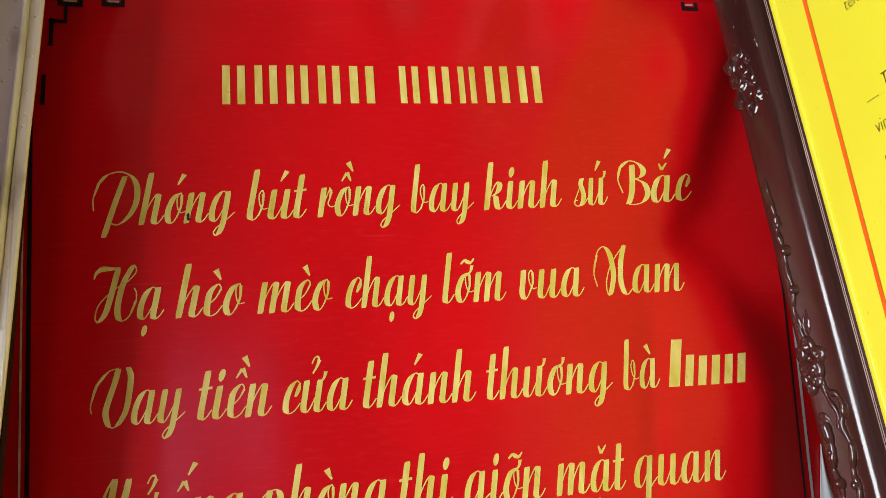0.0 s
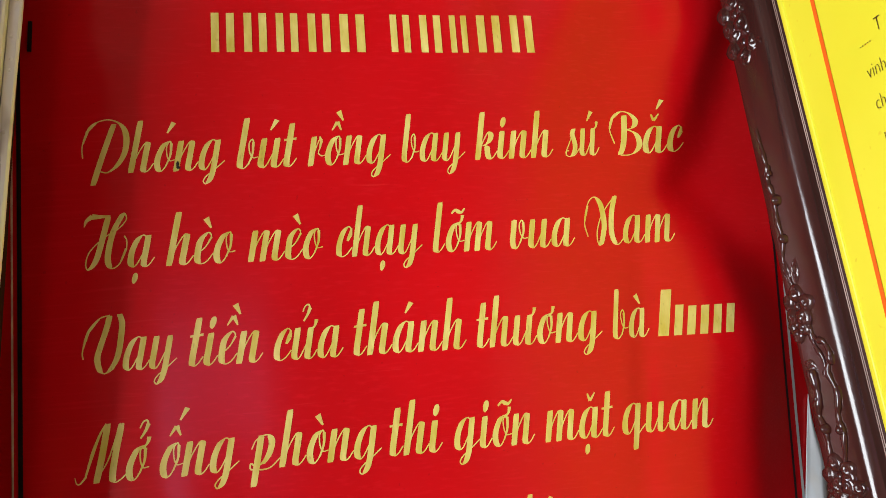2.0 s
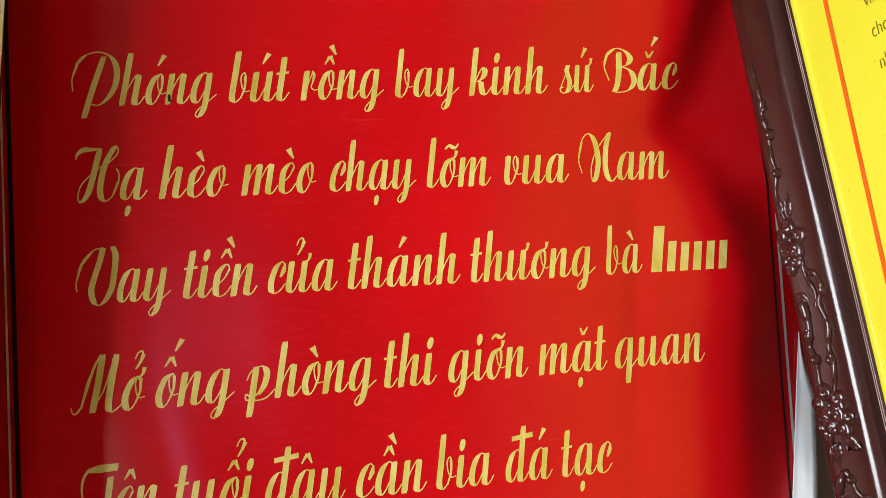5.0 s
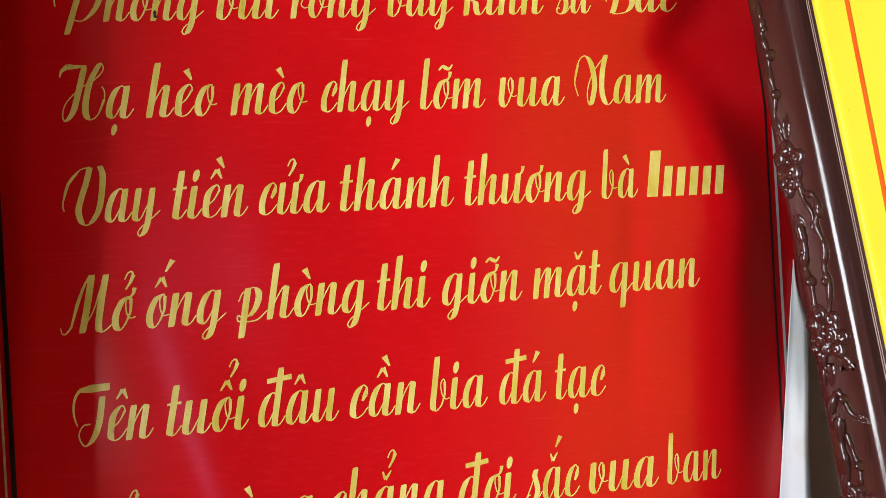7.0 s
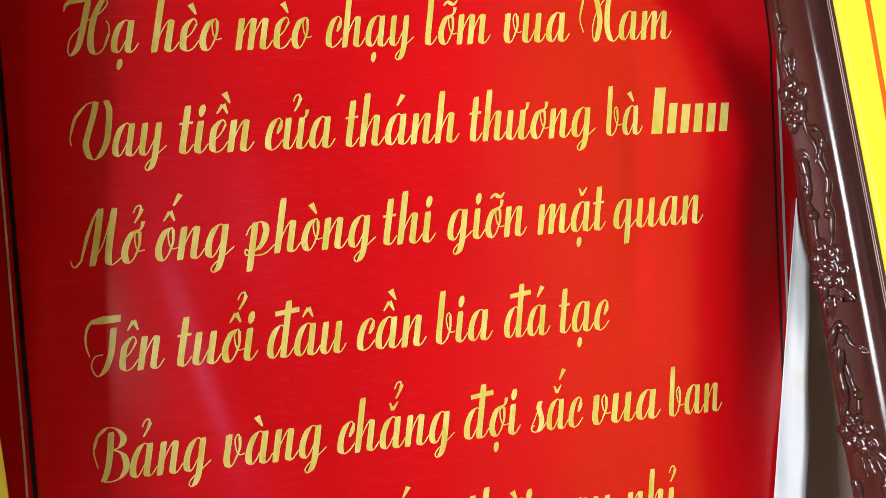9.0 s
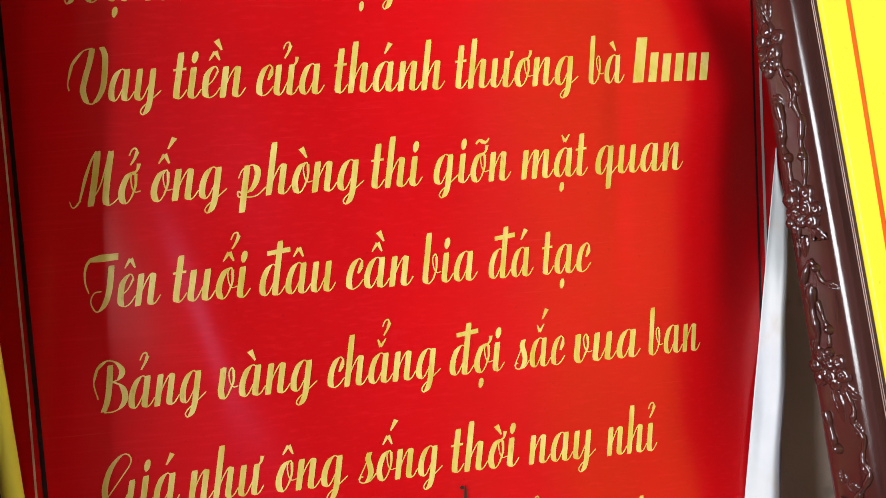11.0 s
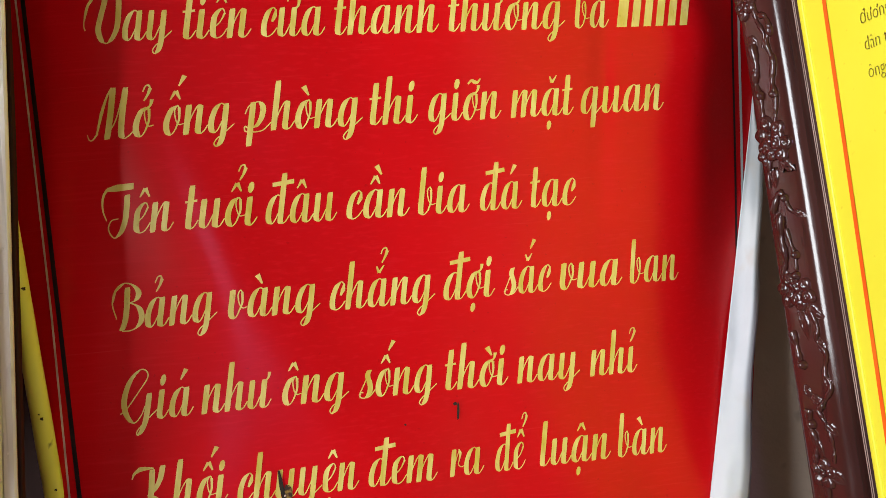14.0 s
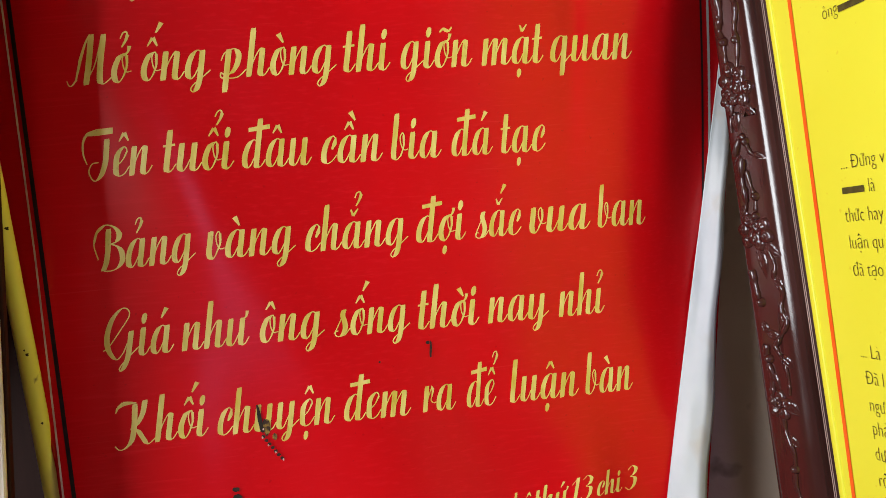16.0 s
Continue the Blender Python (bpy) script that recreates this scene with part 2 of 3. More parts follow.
v, f = sheet(left_edge, right_edge, BOTTOM, TOP, 150, 170, lambda u, z: 0.0)
face = part("cloth_face", v, f, RED, banner, smooth=True)
thick = face.modifiers.new("thickness", "SOLIDIFY")
thick.thickness, thick.offset = 0.0012, -1
v, f = sheet(flap_edge, lambda z: flap_edge(z) + (right_edge(z) + 0.002 - flap_edge(z)) * min(1.0, 0.05 + (1.575 - z) / 0.09) + 0.005 * min(1.0, (1.575 - z) / 0.2) * noise.noise((z * 9, 2.0, 5.0)), BOTTOM, 1.575, 18, 140,
             lambda u, z: 0.004 + min(1.0, (1.575 - z) / 0.25) * (0.040 * u - 0.012 * max(0.0, u - 0.76) ** 1.5 / 0.12 + 0.006 * noise.noise((u * 1.6, z * 7, 1.0)) + 0.0015 * noise.noise((u * 3, z * 15, 3.0))))
flap = part("curled_edge", v, f, WHITE, banner, "white reverse of the cloth, curled over", smooth=True)
thick = flap.modifiers.new("thickness", "SOLIDIFY")
thick.thickness, thick.offset = 0.0012, -1


def ribbon(path, z0, z1, wide, lift, steps=110):
    v, f = sheet(lambda z: path(z) - wide / 2, lambda z: path(z) + wide / 2, z0, z1, 1, steps, lambda u, z: lift)
    return v, f


def black_left(z):
    return -0.4475 + (1.83 - z) * 0.036


def black_right(z):
    return 0.470 - max(0.0, 1.78 - z) * 0.088


for name, path, z0, z1, wide, material in (
        ("border_line", black_left, BOTTOM, 2.05, 0.0048, BLACK), ("border_line", black_right, 1.25, 2.15, 0.0030, BLACK),
        ("pale_line", lambda z: black_left(z) - 0.0075 - 0.014 * max(0.0, 1.35 - z), BOTTOM, 2.05, 0.0022, PINK), ("pale_line", lambda z: black_right(z) + 0.0100, 1.40, 2.15, 0.0036, WHITE)):
    v, f = ribbon(path, z0, z1, wide, 0.0008)
    part(name, v, f, material, banner)


def strip(x0, x1, z0, z1, lift, n=4):
    return sheet(lambda z: x0, lambda z: x1, z0, z1, n, n, lambda u, z: lift)


# key-pattern corners printed on the cloth
def key_corner(mirror, pieces, pale):
    for i, (a, b, c, d) in enumerate(pieces):
        part("key_pattern_bar", *strip(min(mirror * a, mirror * b), max(mirror * a, mirror * b), c, d, 0.0010 + 0.0001 * (i % 3)), BLACK, banner)
    for a, b, c, d in pale:
        part("pale_dash", *strip(min(mirror * a, mirror * b), max(mirror * a, mirror * b), c, d, 0.0013), PINK, banner)


key_corner(-1, [(0.354, 0.359, 2.184, 2.213), (0.376, 0.381, 2.184, 2.213), (0.354, 0.381, 2.182, 2.188),
                (0.4025, 0.4075, 2.181, 2.213), (0.4265, 0.4315, 2.181, 2.213), (0.4025, 0.4315, 2.179, 2.185),
                (0.4195, 0.4235, 2.158, 2.181), (0.4195, 0.4400, 2.155, 2.160), (0.4345, 0.4395, 2.124, 2.161), (0.4405, 0.4455, 2.046, 2.086)],
           [(0.361, 0.374, 2.1885, 2.1910), (0.4095, 0.4245, 2.1855, 2.1880)])
key_corner(1, [(0.395, 0.400, 2.207, 2.216), (0.415, 0.420, 2.207, 2.216), (0.395, 0.420, 2.202, 2.208)], [(0.4020, 0.4130, 2.2100, 2.2125)])

# ---- lettering: pen strokes, thick on the way down and thin on the way up; x-height 1 ----
BOWL = ".52,.78 .45,.95 .34,1 .2,.86 .105,.5 .12,.16 .22,.02 .34,.14 .5,.58"
TAIL = ".52,.3 .505,-.1 .44,-.36 .34,-.44 .26,-.34 .34,-.18 .54,0 .84,.3"
LOOP = "=.045,.035 .44,.85 .36,.98 .29,.82 .36,.52 .48,.36 .62,.38"


def arch(x, foot=False):
    """The arch of n, m and h out of a stem at x; it ends on the line or in a hook."""
    b = x + 0.36
    line = f"{x + .02:.2f},.15 {x + .1:.2f},.55 {x + .23:.2f},.88 {x + .31:.2f},.985 {b:.2f},.93 {b:.2f},.7 {b:.2f},.4 "
    return line + (f"{b:.2f},0" if foot else f"{b:.2f},.14 {b + .06:.2f},.02 {b + .18:.2f},.08 {b + .3:.2f},.3")


HOOK = ".16 .17,.02 .28,.08 .40,.3"
PEN = {
    "a": (0.82, BOWL, ".52,1 .52,.5 .52,.14 .58,.02 .7,.08 .82,.3"),
    "b": (0.64, ".1,1.7 .1,.9 .1,.2 .18,.02 .3,.06 .42,.3 .45,.7 .43,.88", LOOP, "=.05,.08 .37,.14 .445,.5 .41,.88"),
    "c": (0.56, ".44,.93 .34,1 .2,.86 .105,.5 .12,.14 .24,.02 .4,.1 .55,.32", "=.05,.15 .45,.94 .43,.72", "=.15,.07 .43,.72 .36,.52"),
    "d": (0.82, BOWL, ".52,1.75 .52,1 .52,.14 .58,.02 .7,.08 .82,.3", "=.15,.16 .14,1.36 .86,1.46"),
    "e": (0.56, ".14,.38 .3,.55 .42,.82 .37,.98 .26,.98 .12,.75 .105,.4 .14,.12 .26,.02 .42,.1 .56,.34", "=.04,.07 .34,.62 .43,.86"),
    "g": (0.84, BOWL, ".52,1 " + TAIL),
    "h": (0.76, ".1,1.7 .1,.9 .1,0", arch(.1)),
    "i": (0.40, ".1,1 .1,.5 .1," + HOOK),
    "k": (0.74, ".1,1.7 .1,.9 .1,0", ".12,.3 .26,.75 .38,.98 .47,.85 .42,.62 .24,.48", ".22,.5 .36,.46 .42,.2 .5,.02 .62,.08 .74,.3"),
    "l": (0.42, ".1,1.7 .1,.9 .1," + HOOK),
    "m": (1.12, ".1,1 .1,.5 .1,0", arch(.1, True), arch(.46)),
    "n": (0.76, ".1,1 .1,.5 .1,0", arch(.1)),
    "o": (0.64, ".36,.99 .22,.9 .11,.55 .11,.25 .22,.02 .36,.12 .47,.5 .46,.88", "=.045,.035 .46,.85 .39,.99 .31,.84 .37,.54 .48,.36 .64,.38", "=.05,.09 .40,.2 .475,.55 .44,.92"),
    "p": (0.74, ".1,1 .1,.3 .1,-.5", "-.12,.6 -.03,.86 .18,.99 .34,.97 .44,.75 .4,.4 .26,.14", "=.05,.04 .28,.17 .08,.1 -.08,.18 -.06,.02 .1,0 .3,-.02 .52,.04 .74,.28"),
    "q": (0.82, BOWL, ".52,1 .52,.4 .52,-.5", ".53,-.4 .55,-.1 .66,.1 .82,.3"),
    "r": (0.54, ".1,1 .1,.5 .1,0", ".12,.2 .2,.6 .3,.96", "=.04,.11 .28,1 .36,.84", "=.10,.04 .36,.84 .33,.56", "=.04,.035 .33,.6 .31,.44 .42,.34 .54,.36"),
    "s": (0.58, ".02,.12 .2,.6 .3,1", ".3,1 .26,.8 .34,.58 .4,.35 .36,.12 .22,0 .06,.06 .08,.2 .16,.2", ".24,0 .42,.06 .58,.28"),
    "t": (0.42, ".1,1.48 .1,.8 .1," + HOOK, "=.07,.08 -.08,.92 .3,.96"),
    "u": (0.80, ".1,1 .1,.5 .1,.16 .18,.02 .3,.12 .46,.55", ".51,1 .51,.5 .51,.14 .57,.02 .69,.08 .8,.3"),
    "v": (0.64, ".04,.84 .1,.99 .11,.6 .11,.25 .2,.02 .32,.1 .44,.5 .44,.88", LOOP, "=.05,.09 .36,.2 .455,.55 .42,.9"),
    "y": (0.84, ".1,1 .1,.5 .1,.16 .18,.02 .3,.12 .46,.55", ".52,1 " + TAIL),
    "P": (1.54, ".83,1.6 .68,.6 .57,-.38", ".09,.48 0,.9 .08,1.45 .3,1.66 .67,1.74 1.05,1.58 1.28,1.22 1.34,.7 1.19,.26 .94,.03 .7,.06", "=.04,.10 .01,.95 .07,1.38", "=.10,.04 .07,1.38 .3,1.66"),
    "B": (1.12, ".44,1.44 .49,.75 .48,.3 .41,0", ".2,.4 0,.94 .06,1.4 .31,1.58 .61,1.5 .82,1.25 .78,1 .56,.9", ".56,.92 .88,.74 1.02,.38 .93,.1 .7,-.02 .42,-.02", "=.04,.09 .01,.95 .05,1.34", "=.09,.04 .05,1.34 .31,1.58"),
    "H": (1.48, "=.03,.18 0,1.29 .03,1.48 .18,1.62", "=.18,.05 .17,1.61 .42,1.61 .72,1.63", ".66,1.6 .61,.78 .55,.23 .39,-.04 .27,.14 .32,.53 .67,.96 1.01,1.2 1.22,1.5 1.14,1.71 1.05,1.67",
          "1.08,1.69 .9,1.14 .87,.53 .93,.17 1.07,-.01 1.27,.12 1.39,.53 1.36,.84 1.26,1", "=.04,.08 1.3,.2 1.39,.6"),
    "N": (1.42, ".16,.3 0,.82 .09,1.5 .31,1.7 .54,1.43 .71,.8 .71,.4 .63,0 .52,.12 .48,.5 .59,1 .81,1.4 1.07,1.74", "1.05,1.72 .97,1.14 1,.46 1.15,.05 1.3,0 1.46,.2", "=.03,.08 .01,.8 .07,1.4"),
    "V": (1.27, ".07,.38 0,.62 .04,1.2 .32,1.59 .63,1.69", ".62,1.67 .59,1.26 .51,.74 .49,.38 .64,.03 .8,-.06", ".91,1.72 1.04,1.44 1.09,.97 1.09,.44 .95,.06 .8,-.06", "=.03,.09 .01,.7 .06,1.2", "=.09,.03 .06,1.2 .34,1.6"),
    "M": (1.34, "=.02,.06 0,.19 .08,.02 .18,.01 .3,.2", "=.05,.10 .28,.14 .35,.87", "=.10,.04 .35,.87 .44,1.37 .55,1.7", ".6,1.69 .62,.8 .61,0", ".66,.25 .82,.7 .94,1.69", ".98,1.68 .98,.7 1.02,.14 1.12,0 1.26,.08 1.4,.24"),
    "T": (1.05, "=.03,.10 .2,.5 .06,.8 0,1.1 .02,1.36 .12,1.54", "=.12,.23 .1,1.52 .4,1.56", "=.23,.21 .4,1.56 .94,1.59", ".77,1.32 .79,.9 .79,.5 .7,.1 .53,-.08 .38,.03 .28,.27 .36,.5 .57,.54"),
    "G": (1.20, ".21,.47 .53,1 .77,1.45 .69,1.7 .46,1.72 .19,1.36 .08,.8 .16,.35 .37,.02 .53,-.03 .7,.2 .79,.5", ".89,.92 .88,.35 .85,-.05 .76,-.35 .66,-.47 .61,-.36 .79,-.1 1.2,.33", "=.04,.06 0,.3 .22,.42"),
    "K": (1.40, "=.03,.16 0,1.2 .05,1.38 .22,1.52", "=.17,.05 .2,1.51 .42,1.52 .65,1.5", ".61,1.46 .66,.7 .63,.17 .44,-.08 .25,-.12 .09,.03", ".94,1.57 .9,1.1 .75,.73 .57,.57", ".57,.58 .78,.52 .99,.22 1.19,-.02 1.43,.17"),
    "1": (0.5, "-.02,1.2 .26,1.62", ".28,1.62 .26,.8 .24,0"),
    "3": (0.66, ".08,1.4 .3,1.62 .52,1.4 .46,1.05 .26,.9", ".26,.9 .54,.75 .52,.25 .3,0 .06,.2"),
}
MARK = {
    "'": ("=.05,.17 -.05,1.27 .1,1.62",), "`": ("=.18,.05 -.13,1.47 .07,1.15",),
    "^": ("=.04,.12 -.17,1.2 -.03,1.48", "=.13,.05 -.02,1.49 .14,1.2"), "~": ("=.06,.13 -.2,1.3 -.08,1.42 .04,1.36", "=.13,.05 .02,1.37 .14,1.34 .24,1.48"),
    "?": ("=.04,.06 -.12,1.5 -.06,1.68 .04,1.72 .1,1.6", "=.12,.05 .1,1.62 .05,1.42 -.05,1.2"), "u": ("=.05,.10 -.13,1.46 -.02,1.22", "=.10,.04 -.02,1.22 .13,1.48"),
    ".": ("=.05,.14 0,-.17 0,-.22", "=.14,.17 0,-.22 0,-.33", "=.17,.13 0,-.33 -.01,-.44", "=.13,.04 -.01,-.44 -.01,-.5"),
    "i": ("=.06,.15 .01,1.5 .01,1.45", "=.15,.19 .01,1.45 0,1.33", "=.19,.15 0,1.33 -.01,1.2", "=.15,.05 -.01,1.2 -.01,1.13"),
    "+": ("=.04,.12 .02,.9 .13,1.06 .15,1.24",),
}
# which letter and marks make up an accented character
ACCENT = dict(q.split("=", 1) for q in (
    "ó=o' ú=u' ồ=o^` ứ=u+' ắ=au' ạ=a. è=e` ỡ=o+~ ề=e^` ử=u+? á=a' ư=u+ ơ=o+ à=a` ở=o+? ố=o^' ò=o` ặ=au. ê=e^ "
    "ổ=o^? đ=d â=a^ ầ=a^` ả=a? ẳ=au? ợ=o+. ô=o^ ờ=o+` ỉ=i? ệ=e^. ể=e^? ậ=a^. i=ii").split())
MIDDLE = dict(zip("aeiouy", (0.34, 0.30, 0.10, 0.30, 0.30, 0.30)))
HORN = {"o": 0.34, "u": 0.50}
SLANT, THICK, HAIR = 0.180, 0.185, 0.040


def glide(points, per=7):
    """A smooth line through the points."""
    if len(points) == 2:
        return [points[0] + (points[1] - points[0]) * (i / per) for i in range(per + 1)]
    q = [points[0] * 2 - points[1], *points, points[-1] * 2 - points[-2]]
    out = []
    for k in range(1, len(q) - 2):
        for i in range(per + (k == len(q) - 3)):
            t = i / per
            a, b, c, d = q[k - 1:k + 3]
            out.append(0.5 * (2 * b + (c - a) * t + (2 * a - 5 * b + 4 * c - d) * t * t + (3 * b - a - 3 * c + d) * t ** 3))
    return out


def stroke(text):
    """Left and right side of one pen stroke; '=a,b' fixes the width at its two ends."""
    words = text.split()
    fixed = None
    if words[0][0] == "=":
        fixed = [float(k) for k in words[0][1:].split(",")]
        words = words[1:]
    line = glide([Vector([float(k) for k in w.split(",")]) for w in words])
    sides = []
    for i, p in enumerate(line):
        way = (line[min(i + 1, len(line) - 1)] - line[max(i - 1, 0)]).normalized()
        across = Vector((way.y, -way.x))
        if fixed:
            t = i / (len(line) - 1)
            half = across * (fixed[0] + (fixed[1] - fixed[0]) * t) / 2
        else:
            s = max(0.0, -way.y) ** 1.6
            s = s * s * (3 - 2 * s)
            half = across * (HAIR / 2) * (1 - s) + Vector((-1.0, -0.10)) * (THICK / 2) * s
        if not fixed and i in (0, len(line) - 1):
            half *= 0.82
        sides.append((p - half, p + half))
    return sides


def letters(word):
    """All strokes of a word, in units of its x-height."""
    x, out = 0.0, []
    for ch in word:
        marks = ACCENT.get(ch, ch)
        base, marks = marks[0], marks[1:]
        advance, *lines = PEN[base]
        if base == "d" and ch != "đ":
            lines = lines[:2]
        at = [(s, 0.0, 0.0) for s in lines]
        stacked = 0
        for k in marks:
            if k == "+":
                at += [(s, HORN[base], 0.0) for s in MARK["+"]]
            elif k == ".":
                at += [(s, MIDDLE[base], 0.0) for s in MARK["."]]
            else:
                at += [(s, MIDDLE[base] + 0.10 * stacked, 0.38 * stacked) for s in MARK[k]]
                stacked += 1
        out.append([])
        for s, dx, dy in at:
            shift = Vector((x + dx, dy))
            out[-1].append([(a + shift, b + shift) for a, b in stroke(s)])
        x += advance
    return [[[(Vector((a.x + SLANT * a.y, a.y)), Vector((b.x + SLANT * b.y, b.y))) for a, b in s] for s in g] for g in out]


def paint(name, glyphs, x0, x1, base, slope, high, label):
    lo = min(p.x for g in glyphs for s in g for q in s for p in q)
    hi = max(p.x for g in glyphs for s in g for q in s for p in q)
    x0, x1 = x0 - 0.0015, x1 + 0.0025
    k = (x1 - x0) / (hi - lo)
    for m, g in enumerate(glyphs):
        verts, faces = [], []
        for i, s in enumerate(g):
            n = len(verts)
            for a, b in s:
                for p in (a, (a + b) / 2, b):
                    x = x0 + (p.x - lo) * k
                    verts.append(cloth(x, base - 0.0022 + slope * x + p.y * high, 0.0005 + 0.00004 * i + 0.0002 * (m % 2)))
            for j in range(len(s) - 1):
                q = n + 3 * j
                faces += [(q, q + 3, q + 4, q + 1), (q + 1, q + 4, q + 5, q + 2)]
        part(name, verts, faces, GOLD, banner, label)


def bars(widths):
    """Slanted plain bars in place of a name."""
    out, x = [], 0.0
    for w, high in widths:
        out.append([[(Vector((x + SLANT * y, y)), Vector((x + w + SLANT * y, y))) for y in (0, high / 2, high)]])
        x += w + 0.16
    return out


def verse(words, base, slope, high, spans):
    for word, (x0, x1) in zip(words.split(), spans):
        if word == "#":
            paint("name_bar", bars([(0.34, 1.6), (0.26, 1.05), (0.26, 1.0), (0.26, 1.0), (0.26, 1.0), (0.26, 1.0)]), x0, x1, base, slope, high, "plain gold bar")
        else:
            paint("letter", letters(word), x0, x1, base, slope, high, "gold painted letter of the word " + word)


verse("Phóng bút rồng bay kinh sứ Bắc", 1.9060, 0.0240, 0.0380, [(-.383, -.228), (-.211, -.144), (-.128, -.031), (-.014, .063), (.079, .179), (.198, .244), (.262, .362)])
verse("Hạ hèo mèo chạy lỡm vua Nam", 1.7888, 0.0110, 0.0375, [(-.379, -.307), (-.291, -.219), (-.201, -.119), (-.100, .0), (.016, .093), (.113, .194), (.212, .330)])
verse("Vay tiền cửa thánh thương bà #", 1.6695, 0.0022, 0.0370, [(-.379, -.284), (-.268, -.191), (-.176, -.101), (-.086, .044), (.060, .215), (.232, .277), (.291, .398)])
verse("Mở ống phòng thi giỡn mặt quan", 1.5523, 0.0035, 0.0365, [(-.384, -.311), (-.299, -.220), (-.206, -.064), (-.052, .006), (.023, .116), (.132, .216), (.229, .345)])
verse("Tên tuổi đâu cần bia đá tạc", 1.4334, -0.0072, 0.0360, [(-.374, -.299), (-.283, -.202), (-.189, -.106), (-.091, -.015), (-.001, .063), (.080, .133), (.148, .208)])
verse("Bảng vàng chẳng đợi sắc vua ban", 1.3214, -0.0047, 0.0350, [(-.371, -.258), (-.242, -.136), (-.121, .008), (.022, .086), (.101, .163), (.177, .261), (.275, .342)])
verse("Giá như ông sống thời nay nhỉ", 1.2075, -0.0210, 0.0345, [(-.371, -.293), (-.281, -.201), (-.187, -.110), (-.095, .0), (.014, .093), (.108, .190), (.207, .273)])
verse("Khối", 1.0982, -0.0250, 0.0340, [(-.368, -.262)])
verse("chuyện đem", 1.0962, -0.0250, 0.0340, [(-.248, -.107), (-.092, -.009)])
verse("ra để luận bàn", 1.0982, -0.0250, 0.0340, [(.010, .051), (.069, .114), (.128, .222), (.235, .301)])
verse("hệ thứ 13 chi 3", 0.9316, 0.0780, 0.0195, [(.117, .141), (.147, .195), (.203, .231), (.238, .271), (.279, .296)])

# the title is a name: plain bars, two stems to a letter
TITLE = [(-.243, -.207), (-.204, -.168), (-.165, -.130), (-.126, -.090), (-.087, -.046), (-.022, .011), (.016, .052), (.056, .086), (.091, .132), (.136, .176)]
for x0, x1 in TITLE:
    w = x1 - x0
    for a, b in ((0.12, 0.38), (0.62, 0.88)):
        part("name_bar", *strip(x0 + w * a, x0 + w * b, 2.0535 + 0.0114 * x0, 2.1070 + 0.0114 * x0, 0.0010), GOLD, banner, "plain gold bar")


# holes, the sewn tear and marks in the cloth
def blot(name, x, z, rx, rz, material, label, lift=0.0020, seed=1, lean=0.0):
    rnd = random.Random(seed)
    verts = [cloth(x, z, lift)]
    n = 16
    for i in range(n):
        a = 2 * math.pi * i / n
        r = 1 + 0.35 * (rnd.random() - 0.5)
        verts.append(cloth(x + rx * r * math.cos(a) + lean * rz * math.sin(a), z + rz * r * math.sin(a), lift))
    part(name, verts, [(0, 1 + i, 1 + (i + 1) % n) for i in range(n)], material, banner, label)


blot("burn_hole", -.279, 1.9060, .0018, .0042, THREAD, "small dark burn hole", seed=3)
blot("burn_hole", -.278, 1.902, .0024, .0018, THREAD, "small dark burn hole", seed=4)
blot("burn_hole", -.1975, 1.1125, .0024, .0185, THREAD, "dark slit in the cloth", seed=5, lean=-0.12)
blot("stain", -.1905, 1.104, .0045, .011, SCORCH, "brown patch beside the slit", seed=6, lift=0.0016)
blot("stain", -.1815, 1.090, .0032, .0045, SCORCH, "brown patch beside the slit", seed=7)
for i in range(7):
    blot("stitch", -.1955 + .0034 * i, 1.0915 - .0050 * i, .0024, .0022, THREAD, "dark thread stitch", seed=10 + i, lift=0.0024)
for i, (x, z) in enumerate(((-.1965, 1.0905), (-.1900, 1.0800), (-.1820, 1.0700), (-.1735, 1.0595), (-.1945, 1.1010))):
    blot("loose_thread", x, z, .0011, .0014, PINK, "pale end of loose thread", seed=40 + i, lift=0.0028)
blot("stitch", -.234, 1.030, .0045, .0030, THREAD, "dark thread stitch", seed=21)
blot("stitch", -.233, 1.021, .0050, .0035, THREAD, "dark thread stitch", seed=22)
blot("mark", .026, 1.177, .0016, .0125, THREAD, "thin dark mark on the cloth", seed=23, lean=0.10)
blot("mark", .023, 1.187, .0026, .0022, THREAD, "thin dark mark on the cloth", seed=24)
blot("mark", -.042, 1.168, .0014, .0014, THREAD, "thin dark mark on the cloth", seed=25)

# ---- the framed yellow board, hung on the side ----
S0, S1, H0, H1 = -0.095, 0.62, -0.80, 0.98
ANG = radians(-80)
E_ = Vector((math.cos(ANG), math.sin(ANG), 0))
W_ = Vector((-0.026, 0.023, 1.0))
N_ = E_.cross(W_).normalized()
P_ = Vector((0.495, 0.785, 1.45))


def panel(s, h, n=0.0):
    """A point of the framed board: along it, up it and out of it."""
    return P_ + E_ * s + W_ * h + N_ * n


def on(s, h, n=0.0):
    """The same on the carved side, which is set a little askew."""
    return panel(S0 + 0.005 - 0.031 * h + (s - S0) * (1.123 - 0.13 * h) if s <= S0 + 0.012 else s, h, n)


def across(s):
    """Keeps the carving on the outer two thirds of the moulding."""
    return -0.1655 + (s + 0.1650) * 0.76


def carve(s, h, n=0.0):
    """A point of the carving on that side."""
    return on(across(s) - (0.0 if h < 0.48 else 0.011), h - 0.010 if 0.0 < h < 0.48 else h, n)


